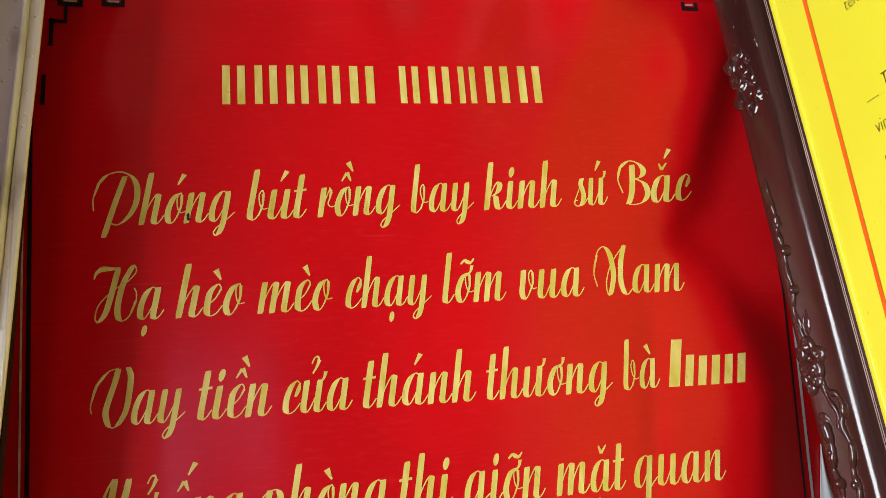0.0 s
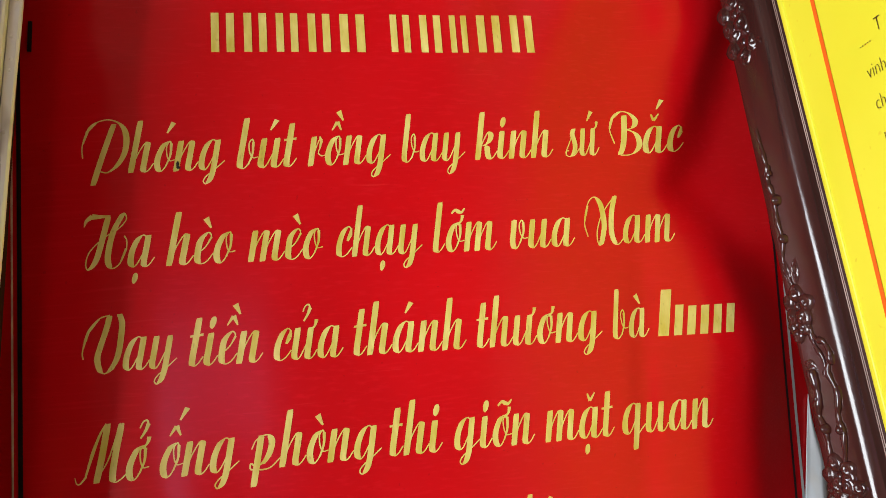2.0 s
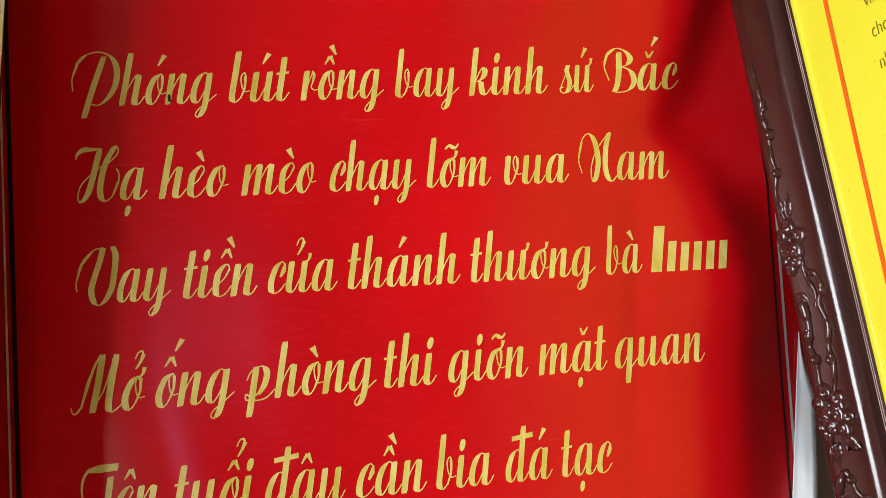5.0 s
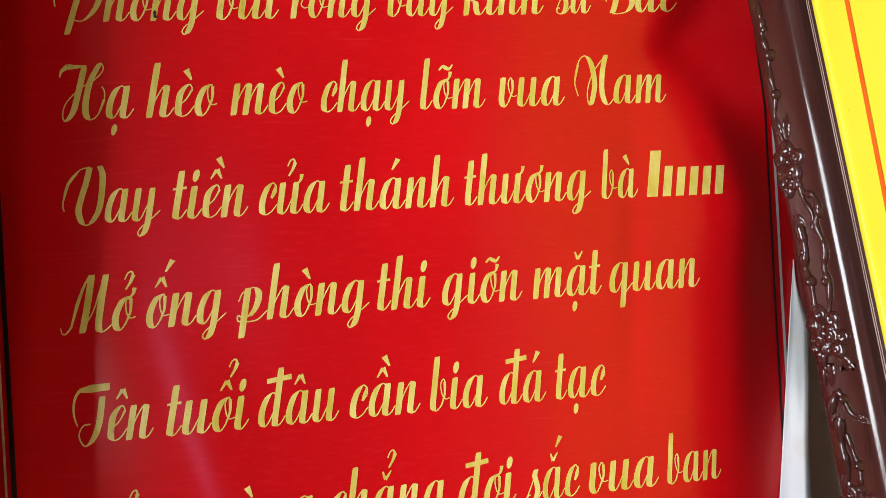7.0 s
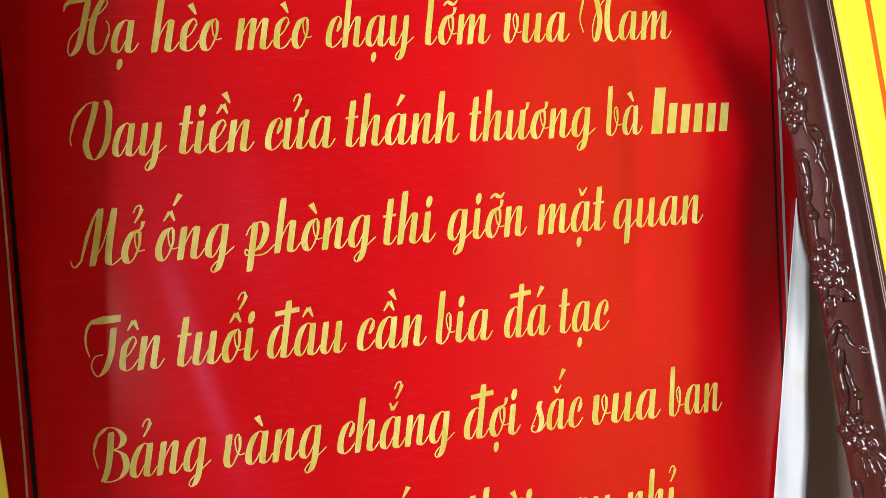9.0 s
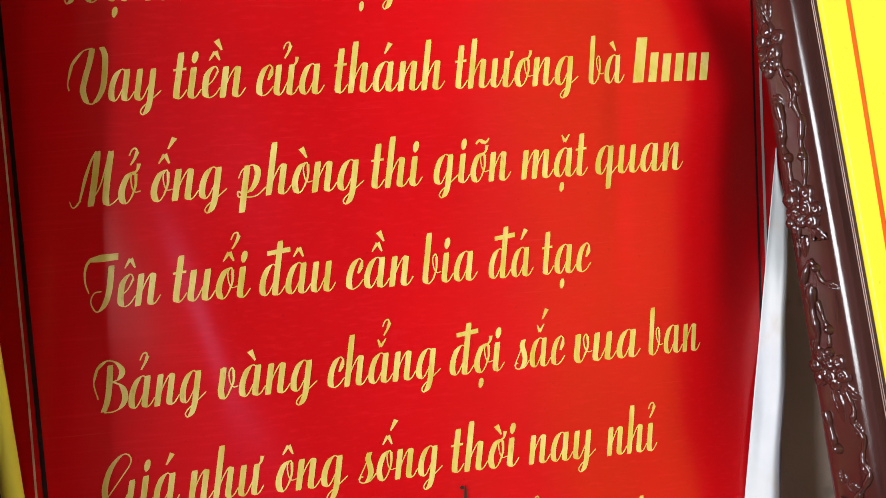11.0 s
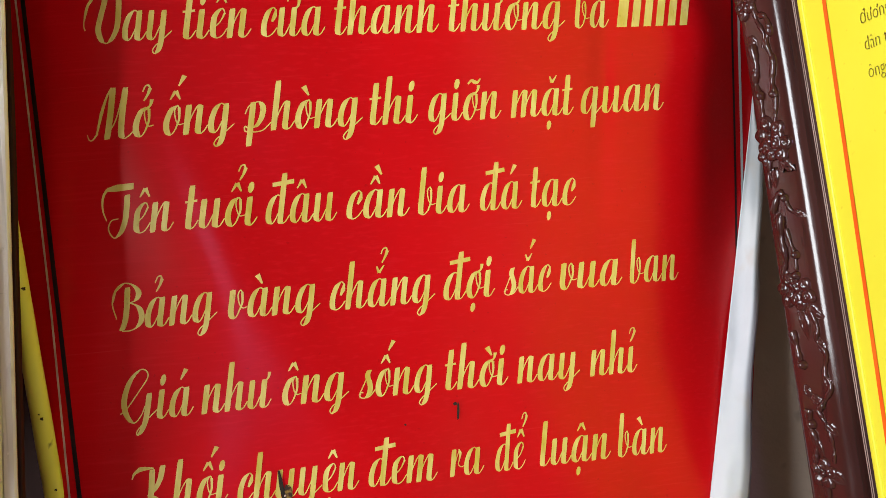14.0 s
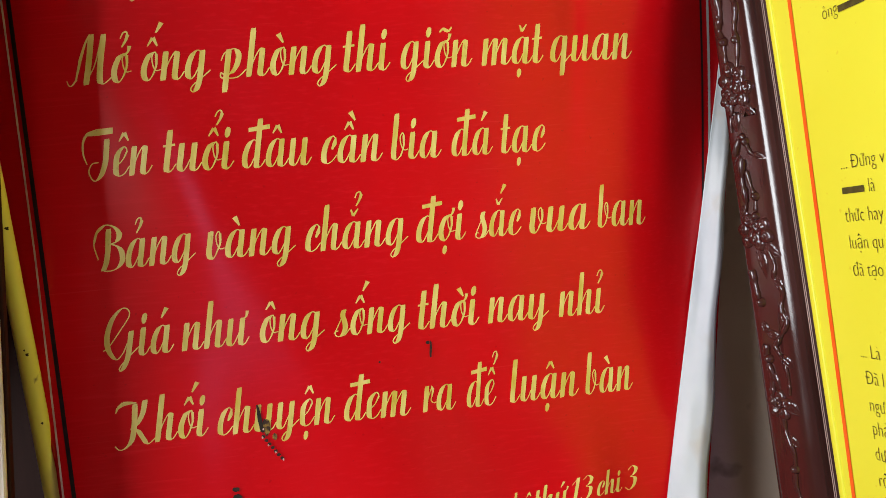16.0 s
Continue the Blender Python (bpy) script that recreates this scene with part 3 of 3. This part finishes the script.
picture = new("framed_board")
tagged(picture, "yellow printed board in a dark carved wooden frame", "picture frame")
v = [panel(s, h, n) for n in (-0.018, 0.0) for h in (H0, H1) for s in (S0 - .014, S1)]
part("board", v, [(0, 2, 3, 1), (4, 5, 7, 6), (0, 1, 5, 4), (2, 6, 7, 3), (0, 4, 6, 2), (1, 3, 7, 5)], YELLOW, picture)


def flat_strip(s0, s1, h0, h1, n):
    return [panel(s0, h0, n), panel(s1, h0, n), panel(s1, h1, n), panel(s0, h1, n)], [(0, 1, 2, 3)]


part("printed_line", *flat_strip(-0.0545, -0.0485, H0 + .04, H1 - .04, 0.0012), ORANGE, picture)


def moulding(name, profile, along, material, label=""):
    """A profile of (inward, out) pairs swept along one side of the frame."""
    n = len(profile)
    steps = len(along)
    verts = [place(a, b) for place in along for a, b in profile]
    faces = [(j * n + i, j * n + i + 1, (j + 1) * n + i + 1, (j + 1) * n + i) for j in range(steps - 1) for i in range(n - 1)]
    return part(name, verts, faces, material, picture, label, smooth=True)


def arc(points, per=5):
    return [(p.x, p.y) for p in glide([Vector(p) for p in points], per)]


OUTER = arc([(-0.076, -0.02), (-0.079, 0.008), (-0.0785, 0.0185), (-0.0745, 0.0252), (-0.064, 0.0252), (-0.051, 0.0213), (-0.038, 0.0165),
             (-0.0285, 0.0118), (-0.0235, 0.0065), (-0.0205, 0.0015)], 6)
INNER = [(-0.0205, 0.0015), (-0.0195, 0.0012), (-0.0085, 0.0012), (-0.0080, 0.0028), (-0.0065, 0.0034), (-0.0055, 0.0028), (-0.0055, 0.0016), (-0.0049, 0.0016),
         (-0.0049, 0.0026), (-0.0041, 0.0031), (-0.0033, 0.0026), (-0.0033, 0.0012), (-0.0008, 0.0010), (0.0, 0.0002)]
for side in ("left", "right", "bottom", "top"):
    if side in ("left", "right"):
        sign, at = (1, S0) if side == "left" else (-1, S1)
        hs = [H0 + (H1 - H0) * i / 60 for i in range(61)]
        hs[0], hs[-1] = H0 - 0.074, H1 + 0.074
        along = [(lambda a, b, h=h: (on if sign == 1 else panel)(at + sign * a, h, b)) for h in hs]
    else:
        sign, at = (1, H0) if side == "bottom" else (-1, H1)
        along = [(lambda a, b, s=s: panel(s, at + sign * a, b)) for s in (S0, S1)]
    moulding("moulding", OUTER, along, WOOD)
    moulding("board_rim", [(-0.0005, 0.0), (0.0, 0.0020), (0.0008, 0.0026), (0.0058, 0.0022), (0.0068, 0.0016), (0.0072, 0.0)], along, YELLOW)
    moulding("inner_lip", INNER, along, LIP)
    for k, n in ((-0.0065, 0.0037), (-0.0041, 0.0034)):
        moulding("beading", [(k - .0007, n - .0006), (k, n), (k + .0007, n - .0006)], along, BEADING)


def out_at(s):
    """Height of the moulding's face over the board at s on the left side."""
    q = across(s) - S0
    for (a, b), (c, d) in zip(OUTER, OUTER[1:]):
        if a <= q <= c and c > a:
            return b + (d - b) * (q - a) / (c - a)
    return 0.012


def tube(name, pts, r0, r1, label=""):
    """A carved stem lying on the moulding: points of (s, h)."""
    line = glide([Vector(p) for p in pts], 6)
    verts, faces, n = [], [], 8
    for i, p in enumerate(line):
        t = i / (len(line) - 1)
        r = 1.60 * (r0 + (r1 - r0) * t) * (1 + 0.22 * math.sin(i * 0.83) + 0.12 * math.sin(i * 2.3))
        way = (line[min(i + 1, len(line) - 1)] - line[max(i - 1, 0)]).normalized()
        side = Vector((way.y, -way.x))
        for k in range(n):
            a = 2 * math.pi * k / n
            q = p + side * r * math.cos(a)
            verts.append(carve(q.x, q.y, out_at(p.x) + 0.0004 + 0.85 * r * math.sin(a)))
    for i in range(len(line) - 1):
        for k in range(n):
            faces.append((i * n + k, i * n + (k + 1) % n, (i + 1) * n + (k + 1) % n, (i + 1) * n + k))
    part(name, verts, faces, WOOD, picture, label, smooth=True)


def knob(name, s, h, r, rh=None, high=None):
    """A rounded carved boss."""
    rh, high = 1.25 * (rh or r), high or r
    r *= 1.25
    verts, faces, n, m = [], [], 14, 5
    for j in range(m + 1):
        e = math.pi / 2 * j / m
        for k in range(n):
            a = 2 * math.pi * k / n
            verts.append(carve(s + r * math.cos(e) * math.cos(a), h + rh * math.cos(e) * math.sin(a), out_at(s) - 0.003 + (high + 0.003) * math.sin(e)))
    for j in range(m):
        for k in range(n):
            faces.append((j * n + k, j * n + (k + 1) % n, (j + 1) * n + (k + 1) % n, (j + 1) * n + k))
    part(name, verts, faces, WOOD, picture, smooth=True)


def blossom(s, h, r, turn=0.0, petals=5):
    """Cupped petals round a boss."""
    r *= 1.25
    for i in range(petals):
        a = turn + 2 * math.pi * i / petals
        verts, faces, n, m = [], [], 12, 5
        cs, ch = s + 0.64 * r * math.cos(a), h + 0.64 * r * math.sin(a)
        for j in range(m + 1):
            q = j / m
            for k in range(n):
                b = 2 * math.pi * k / n
                lobe = 1 + 0.10 * math.cos(3 * (b - a))
                ds, dh = q * lobe * 0.50 * r * math.cos(b), q * lobe * 0.50 * r * math.sin(b)
                rim = 0.0040 * math.sqrt(max(0.0, 1 - q ** 3)) - 0.0013 * math.exp(-((q - 0.62) / 0.10) ** 2) - 0.0016 * math.cos(b - a) * (1 - q) + 0.0010 * math.cos(b - a) * q
                rim -= 0.0030 * max(0.0, q - 0.88) / 0.12
                verts.append(carve(cs + ds, ch + dh, out_at(cs + ds) + 0.0018 + 0.0004 * i + rim + 0.0004 * math.sin(4 * b + i)))
        for j in range(m):
            for k in range(n):
                faces.append((j * n + k, j * n + (k + 1) % n, (j + 1) * n + (k + 1) % n, (j + 1) * n + k))
        part("petal", verts, faces, WOOD, picture, smooth=True)
    knob("flower_boss", s, h, 0.24 * r, high=0.0055)


def leaf(s0, h0, s1, h1, wide, curl=0.0):
    """A carved leaf with a raised rim and a midrib."""
    a, b = Vector((s0, h0)), Vector((s1, h1))
    way = (b - a).normalized()
    side = Vector((way.y, -way.x))
    verts, faces, m, n = [], [], 14, 8
    for i in range(m + 1):
        t = i / m
        half = 1.4 * wide * math.sin(math.pi * min(1, t * 0.97 + 0.03)) ** 0.8 * (1 - 0.35 * t) + 0.0004
        mid = a + (b - a) * t + side * curl * math.sin(math.pi * t)
        for k in range(n + 1):
            u = 2 * k / n - 1
            p = mid + side * u * half
            rise = 0.0014 + 0.0040 * abs(u) ** 2 * (1 - max(0, abs(u) - 0.8) * 6) + 0.0022 * math.exp(-(u / 0.18) ** 2)
            rise += 0.0007 * math.sin(t * 30 + abs(u) * 5)
            verts.append(carve(p.x, p.y, out_at(p.x) + rise * math.sin(math.pi * min(1, t + 0.08)) - (0.003 if abs(u) == 1 else 0)))
    for i in range(m):
        for k in range(n):
            q = i * (n + 1) + k
            faces.append((q, q + 1, q + n + 2, q + n + 1))
    part("leaf", verts, faces, WOOD, picture, smooth=True)


# one sprig of plum blossom after another down the moulding
tube("stem", [(-.128, .80), (-.122, .76), (-.110, .735), (-.114, .70), (-.127, .68), (-.132, .655)], .0035, .0022)
tube("stem", [(-.104, .75), (-.107, .70), (-.103, .665), (-.110, .64), (-.106, .615), (-.100, .60)], .0030, .0014)
leaf(-.107, .665, -.097, .625, .006)
blossom(-.134, .618, .0235, 0.3)
blossom(-.129, .577, .0235, 0.9)
tube("stem", [(-.153, .470), (-.151, .445), (-.150, .425), (-.148, .405)], .0016, .0032)
tube("stem", [(-.148, .420), (-.153, .400), (-.150, .385), (-.149, .374), (-.152, .350), (-.150, .325), (-.158, .300), (-.152, .270), (-.148, .250)], .0034, .0016)
knob("bud", -.1455, .374, .0062, high=.0085)
knob("bud", -.148, .3255, .0055, high=.008)
leaf(-.146, .268, -.138, .302, .0048)
leaf(-.158, .305, -.152, .262, .0036)
blossom(-.150, .243, .0185, 0.2)
blossom(-.156, .222, .015, 0.8)
tube("stem", [(-.144, .235), (-.136, .205), (-.124, .198), (-.120, .182), (-.128, .165), (-.122, .140), (-.128, .115), (-.126, .096)], .0022, .0030)
tube("stem", [(-.140, .212), (-.138, .196), (-.130, .178), (-.134, .160)], .0024, .0016)
knob("bud", -.121, .180, .0050, .008)
knob("bud", -.122, .140, .0048, .0085)
knob("bud", -.128, .100, .0056, high=.008)
leaf(-.160, .178, -.142, .166, .0075)
tube("stem", [(-.152, .168), (-.150, .140), (-.156, .120), (-.151, .100), (-.152, .075)], .0046, .0024)
knob("bud", -.150, .102, .0058, high=.0085)
knob("bud", -.151, .136, .0046, high=.007)
tube("stem", [(-.126, .096), (-.132, .070), (-.138, .058)], .0026, .0016)
blossom(-.144, .050, .018, 0.5)
blossom(-.134, .036, .016, 0.1)
blossom(-.154, .028, .012, 0.9)
leaf(-.134, .022, -.112, -.002, .0085, .004)
leaf(-.146, .008, -.150, -.030, .0065)
tube("stem", [(-.152, .020), (-.156, .000), (-.160, -.025)], .0026, .0018)
tube("stem", [(-.160, -.055), (-.146, -.034), (-.138, -.038), (-.130, -.056), (-.112, -.064)], .0036, .0014)
knob("bud", -.137, -.040, .0052, high=.007)
leaf(-.128, -.056, -.108, -.066, .0040)
leaf(-.150, -.056, -.158, -.080, .0062)
tube("stem", [(-.148, -.062), (-.152, -.090), (-.150, -.115), (-.158, -.135)], .0046, .0022)
tube("stem", [(-.142, -.078), (-.138, -.098), (-.134, -.112), (-.136, -.130)], .0024, .0018)
knob("bud", -.133, -.111, .0052, high=.0075)
leaf(-.160, -.122, -.150, -.150, .0055)
blossom(-.148, -.155, .016, 0.4)
blossom(-.134, -.158, .0155, 0.9)
knob("bud", -.137, -.136, .0050, high=.007)
leaf(-.130, -.168, -.106, -.190, .0085, .003)
leaf(-.142, -.172, -.134, -.218, .0060, -.003)
tube("stem", [(-.124, -.180), (-.118, -.200), (-.122, -.215), (-.112, -.232), (-.118, -.255), (-.112, -.270), (-.124, -.288), (-.134, -.300)], .0022, .0026)
leaf(-.118, -.212, -.112, -.236, .0046)
leaf(-.116, -.258, -.112, -.276, .0044)
tube("stem", [(-.158, -.205), (-.154, -.225), (-.152, -.245)], .0042, .0026)
knob("bud", -.148, -.246, .0054, high=.008)
leaf(-.144, -.284, -.124, -.292, .0055)
leaf(-.150, -.270, -.144, -.288, .0045)
tube("stem", [(-.136, -.300), (-.130, -.312), (-.118, -.324)], .0024, .0018)
leaf(-.128, -.312, -.112, -.330, .0062)
tube("stem", [(-.150, -.300), (-.152, -.320), (-.146, -.340), (-.150, -.362), (-.142, -.375)], .0034, .0024)
tube("stem", [(-.124, -.326), (-.122, -.345), (-.124, -.362)], .0020, .0016)
knob("bud", -.148, -.318, .0056, high=.008)
leaf(-.148, -.330, -.138, -.360, .0044)
blossom(-.140, -.376, .0135, 0.2)
leaf(-.132, -.372, -.112, -.386, .0080)
tube("stem", [(-.140, -.388), (-.138, -.410), (-.130, -.440), (-.134, -.475), (-.126, -.500)], .0032, .0020)
leaf(-.136, -.412, -.120, -.428, .0050)
knob("bud", -.132, -.455, .0052, high=.007)
for k, up in enumerate((-.52, -.62, -.71)):
    blossom(-.142, up, .016, 0.3 + k)
    leaf(-.136, up - .02, -.114, up - .045, .0075)
    tube("stem", [(-.146, up - .015), (-.152, up - .04), (-.144, up - .075)], .0034, .0020)
    knob("bud", -.138, up - .055, .005, high=.007)


# small print on the yellow board, in the built-in font
def type_mesh(text, size):
    curve = bpy.data.curves.new("print", "FONT")
    curve.body, curve.size, curve.resolution_u, curve.offset = text, size, 3, -0.00045
    probe = new("probe", curve)
    bpy.context.view_layer.update()
    me = bpy.data.meshes.new_from_object(probe.evaluated_get(bpy.context.evaluated_depsgraph_get()))
    bpy.data.objects.remove(probe)
    return me


def print_line(text, s, h, size, squeeze=0.72):
    plain = text.replace("ơ", "o").replace("ư", "u").replace("ứ", "ú").replace("Đ", "D")
    me = type_mesh(plain, size)
    for q in me.vertices:
        q.co = panel(s + q.co.x * squeeze, h + q.co.y, 0.0012)
    me.materials.clear()
    me.materials.append(INK)
    ob = new("print_line", me)
    ob.parent = picture
    tagged(ob, label="small dark printed words")
    for i, ch in enumerate(text):
        if ch == "Đ":  # the short bar through the letter's stem
            x = min(q.co.x for q in type_mesh("D", size).vertices) * squeeze
            if i:
                x = (max(q.co.x for q in type_mesh(plain[:i + 1], size).vertices) - max(q.co.x for q in type_mesh("D", size).vertices)) * squeeze + x
            v = [panel(s + x + a * size, h + b * size, 0.0014) for a, b in ((-.05, .33), (.22, .33), (.22, .38), (-.05, .38))]
            part("letter_bar", v, [(0, 1, 2, 3)], INK, ob)
        if ch in "ươứ":  # the little horn of the letter
            x = max(q.co.x for q in type_mesh(plain[:i + 1], size).vertices) * squeeze
            v = [panel(s + x + a * size, h + b * size, 0.0014) for a, b in ((-.03, .44), (.02, .47), (.06, .54), (.06, .61), (.005, .61), (.005, .55), (-.03, .50))]
            part("letter_horn", v, [tuple(range(7))], INK, ob)


def print_bar(s, h, wide, high):
    part("name_bar", *flat_strip(s, s + wide, h, h + high, 0.0012), INK, picture, "plain dark bar")


SIZE = 0.0225
for text, s, h in (("tên t", .004, .592), (".....", -.001, .483), ("T", .026, .489), ("vinh", .001, .447), ("cho", .002, .412), ("nh", .003, .377),
                   ("chi", -.002, .160), ("đương th", -.002, .131), ("dân trong", -.001, .102), ("ông", -.001, .072),
                   ("thức hay", -.006, -.150), ("luận qu", -.005, -.180), ("đã tạo n", -.005, -.210),
                   ("... Là", -.011, -.301), ("ngư", -.007, -.360), ("phả", -.007, -.386), ("dư", -.008, -.414), ("rộ", -.008, -.443)):
    print_line(text, s + 0.001, h - 0.003 if h < 0 else h, SIZE, 0.76)
print_bar(.026, .073, .040, .0072)
print_bar(-.004, -.122, .034, .0072)
print_line("là", .036, -.123, SIZE)
print_line("... Đứng v", -.002, -.095, SIZE, 0.78)
print_line("Đã l", -.006, -.333, SIZE, 0.76)
# narrow hanging wall behind the board
v = [panel(s, h, n) for n in (-0.12, -0.03) for h in (-1.45, 1.60) for s in (-0.10, 1.05)]
for q in v:
    q.z = min(max(q.z, 0.0), 3.1)
tagged(part("wall_niche", v, [(0, 2, 3, 1), (4, 5, 7, 6), (0, 1, 5, 4), (2, 6, 7, 3), (0, 4, 6, 2), (1, 3, 7, 5)], PLASTER),
       "short plastered wall that carries the framed board", "wall", kind="structure")

# ---- the post and the pole beside the banner ----
post = new("painted_post")
tagged(post, "cream gloss-painted wooden post with drips and nail heads", "post")


def lean(z):
    return -0.4005 + (z - 1.9) * 0.045


def upright(name, x0, x1, y0, y1, material, bevel=0.004, top=3.1, steps=40, wob=0.0012, slip=0.0):
    ring = [(x0 + bevel, y0), (x1 - bevel, y0), (x1, y0 + bevel), (x1, y1 - bevel), (x1 - bevel, y1), (x0 + bevel, y1), (x0, y1 - bevel), (x0, y0 + bevel)]
    verts, faces, n = [], [], len(ring)
    for j in range(steps + 1):
        z = top * j / steps
        for k, (x, y) in enumerate(ring):
            verts.append((x + lean(z) - slip * max(0.0, z - 1.6) + wob * noise.noise((z * 7, k * 2.0, 3.0)), y + wob * noise.noise((z * 6, k * 3.0, 8.0)), z))
    for j in range(steps):
        for k in range(n):
            faces.append((j * n + k, j * n + (k + 1) % n, (j + 1) * n + (k + 1) % n, (j + 1) * n + k))
    faces.append(tuple(range(n))[::-1])
    faces.append(tuple(steps * n + k for k in range(n)))
    return part(name, verts, faces, material, post)


upright("body", -0.185, -0.018, 0.775, 0.790, POST)
upright("edge_strip", -0.018, -0.004, 0.781, 0.787, POST, 0.002)
upright("corner_bead", -0.0225, -0.0165, 0.7715, 0.780, POST, 0.002)
# dark brown strip: the shaded side of the post, put in as colour
upright("post_side_shade", -0.016, -0.002, 0.7885, 0.797, LIP, 0.001, slip=0.022)
rnd = random.Random(5)
for z, dx in ((2.085, -.026), (2.052, -.010), (1.985, -.010), (1.955, -.031), (1.935, -.029), (1.905, -.012), (1.84, -.026), (1.46, -.020), (1.33, -.024), (2.01, -.012),
              (2.118, -.031), (2.070, -.033), (2.036, -.028), (2.022, -.034), (1.972, -.011), (1.925, -.033), (1.888, -.031), (1.872, -.012), (1.822, -.011), (1.79, -.028),
              (1.76, -.012), (2.10, -.011), (1.42, -.012), (1.25, -.026), (1.21, -.012)):
    verts, faces, n = [], [], 10
    r = .0016 + .0012 * rnd.random()
    for j in range(4):
        e = math.pi / 2 * j / 3
        for k in range(n):
            a = 2 * math.pi * k / n
            verts.append((lean(z) + dx + r * math.cos(e) * math.cos(a), 0.7755 - 0.0018 * math.sin(e) + (0.006 if dx > -.018 else 0), z + r * math.cos(e) * math.sin(a)))
    for j in range(3):
        for k in range(n):
            faces.append((j * n + k, j * n + (k + 1) % n, (j + 1) * n + (k + 1) % n, (j + 1) * n + k))
    part("paint_drop", verts, faces, POST, post, smooth=True)

pole = new("yellow_pole")
tagged(pole, "worn yellow-painted pole leaning against the back of the post", "pole")
POLE_X, POLE_R = -.4585, .0112


def pole_y(z):
    return .889 - .20 * (z - 1.229)


verts, faces, n, steps = [], [], 20, 60
for j in range(steps + 1):
    z = 1.64 * j / steps
    for k in range(n):
        a = 2 * math.pi * k / n
        r = POLE_R + .0008 * noise.noise((math.cos(a), math.sin(a), z * 5)) + .0004 * noise.noise((2 * math.cos(a), 2 * math.sin(a), z * 60))
        verts.append((POLE_X + r * math.cos(a), pole_y(z) + r * math.sin(a), z))
for j in range(steps):
    for k in range(n):
        faces.append((j * n + k, j * n + (k + 1) % n, (j + 1) * n + (k + 1) % n, (j + 1) * n + k))
faces += [tuple(range(n))[::-1], tuple(steps * n + k for k in range(n))]
part("shaft", verts, faces, POLE, pole, smooth=True)
for z, dx, r in ((1.229, .0055, .0016), (1.2345, .0035, .0009), (1.143, .0070, .0012), (1.379, .0088, .0016), (1.33, -.002, .0010)):
    verts = []
    for i in range(9):
        q = 0.0 if i == 0 else r * (1 + .3 * math.sin(i * 2.1))
        x = min(POLE_R * .98, dx + q * math.cos(i * .785))
        verts.append((POLE_X + x, pole_y(z) - math.sqrt(POLE_R ** 2 - x * x) - .0009, z + 1.3 * q * math.sin(i * .785)))
    part("nail_hole", verts, [(0, 1 + i, 1 + (i + 1) % 8) for i in range(8)], THREAD, pole, "dark nail hole")
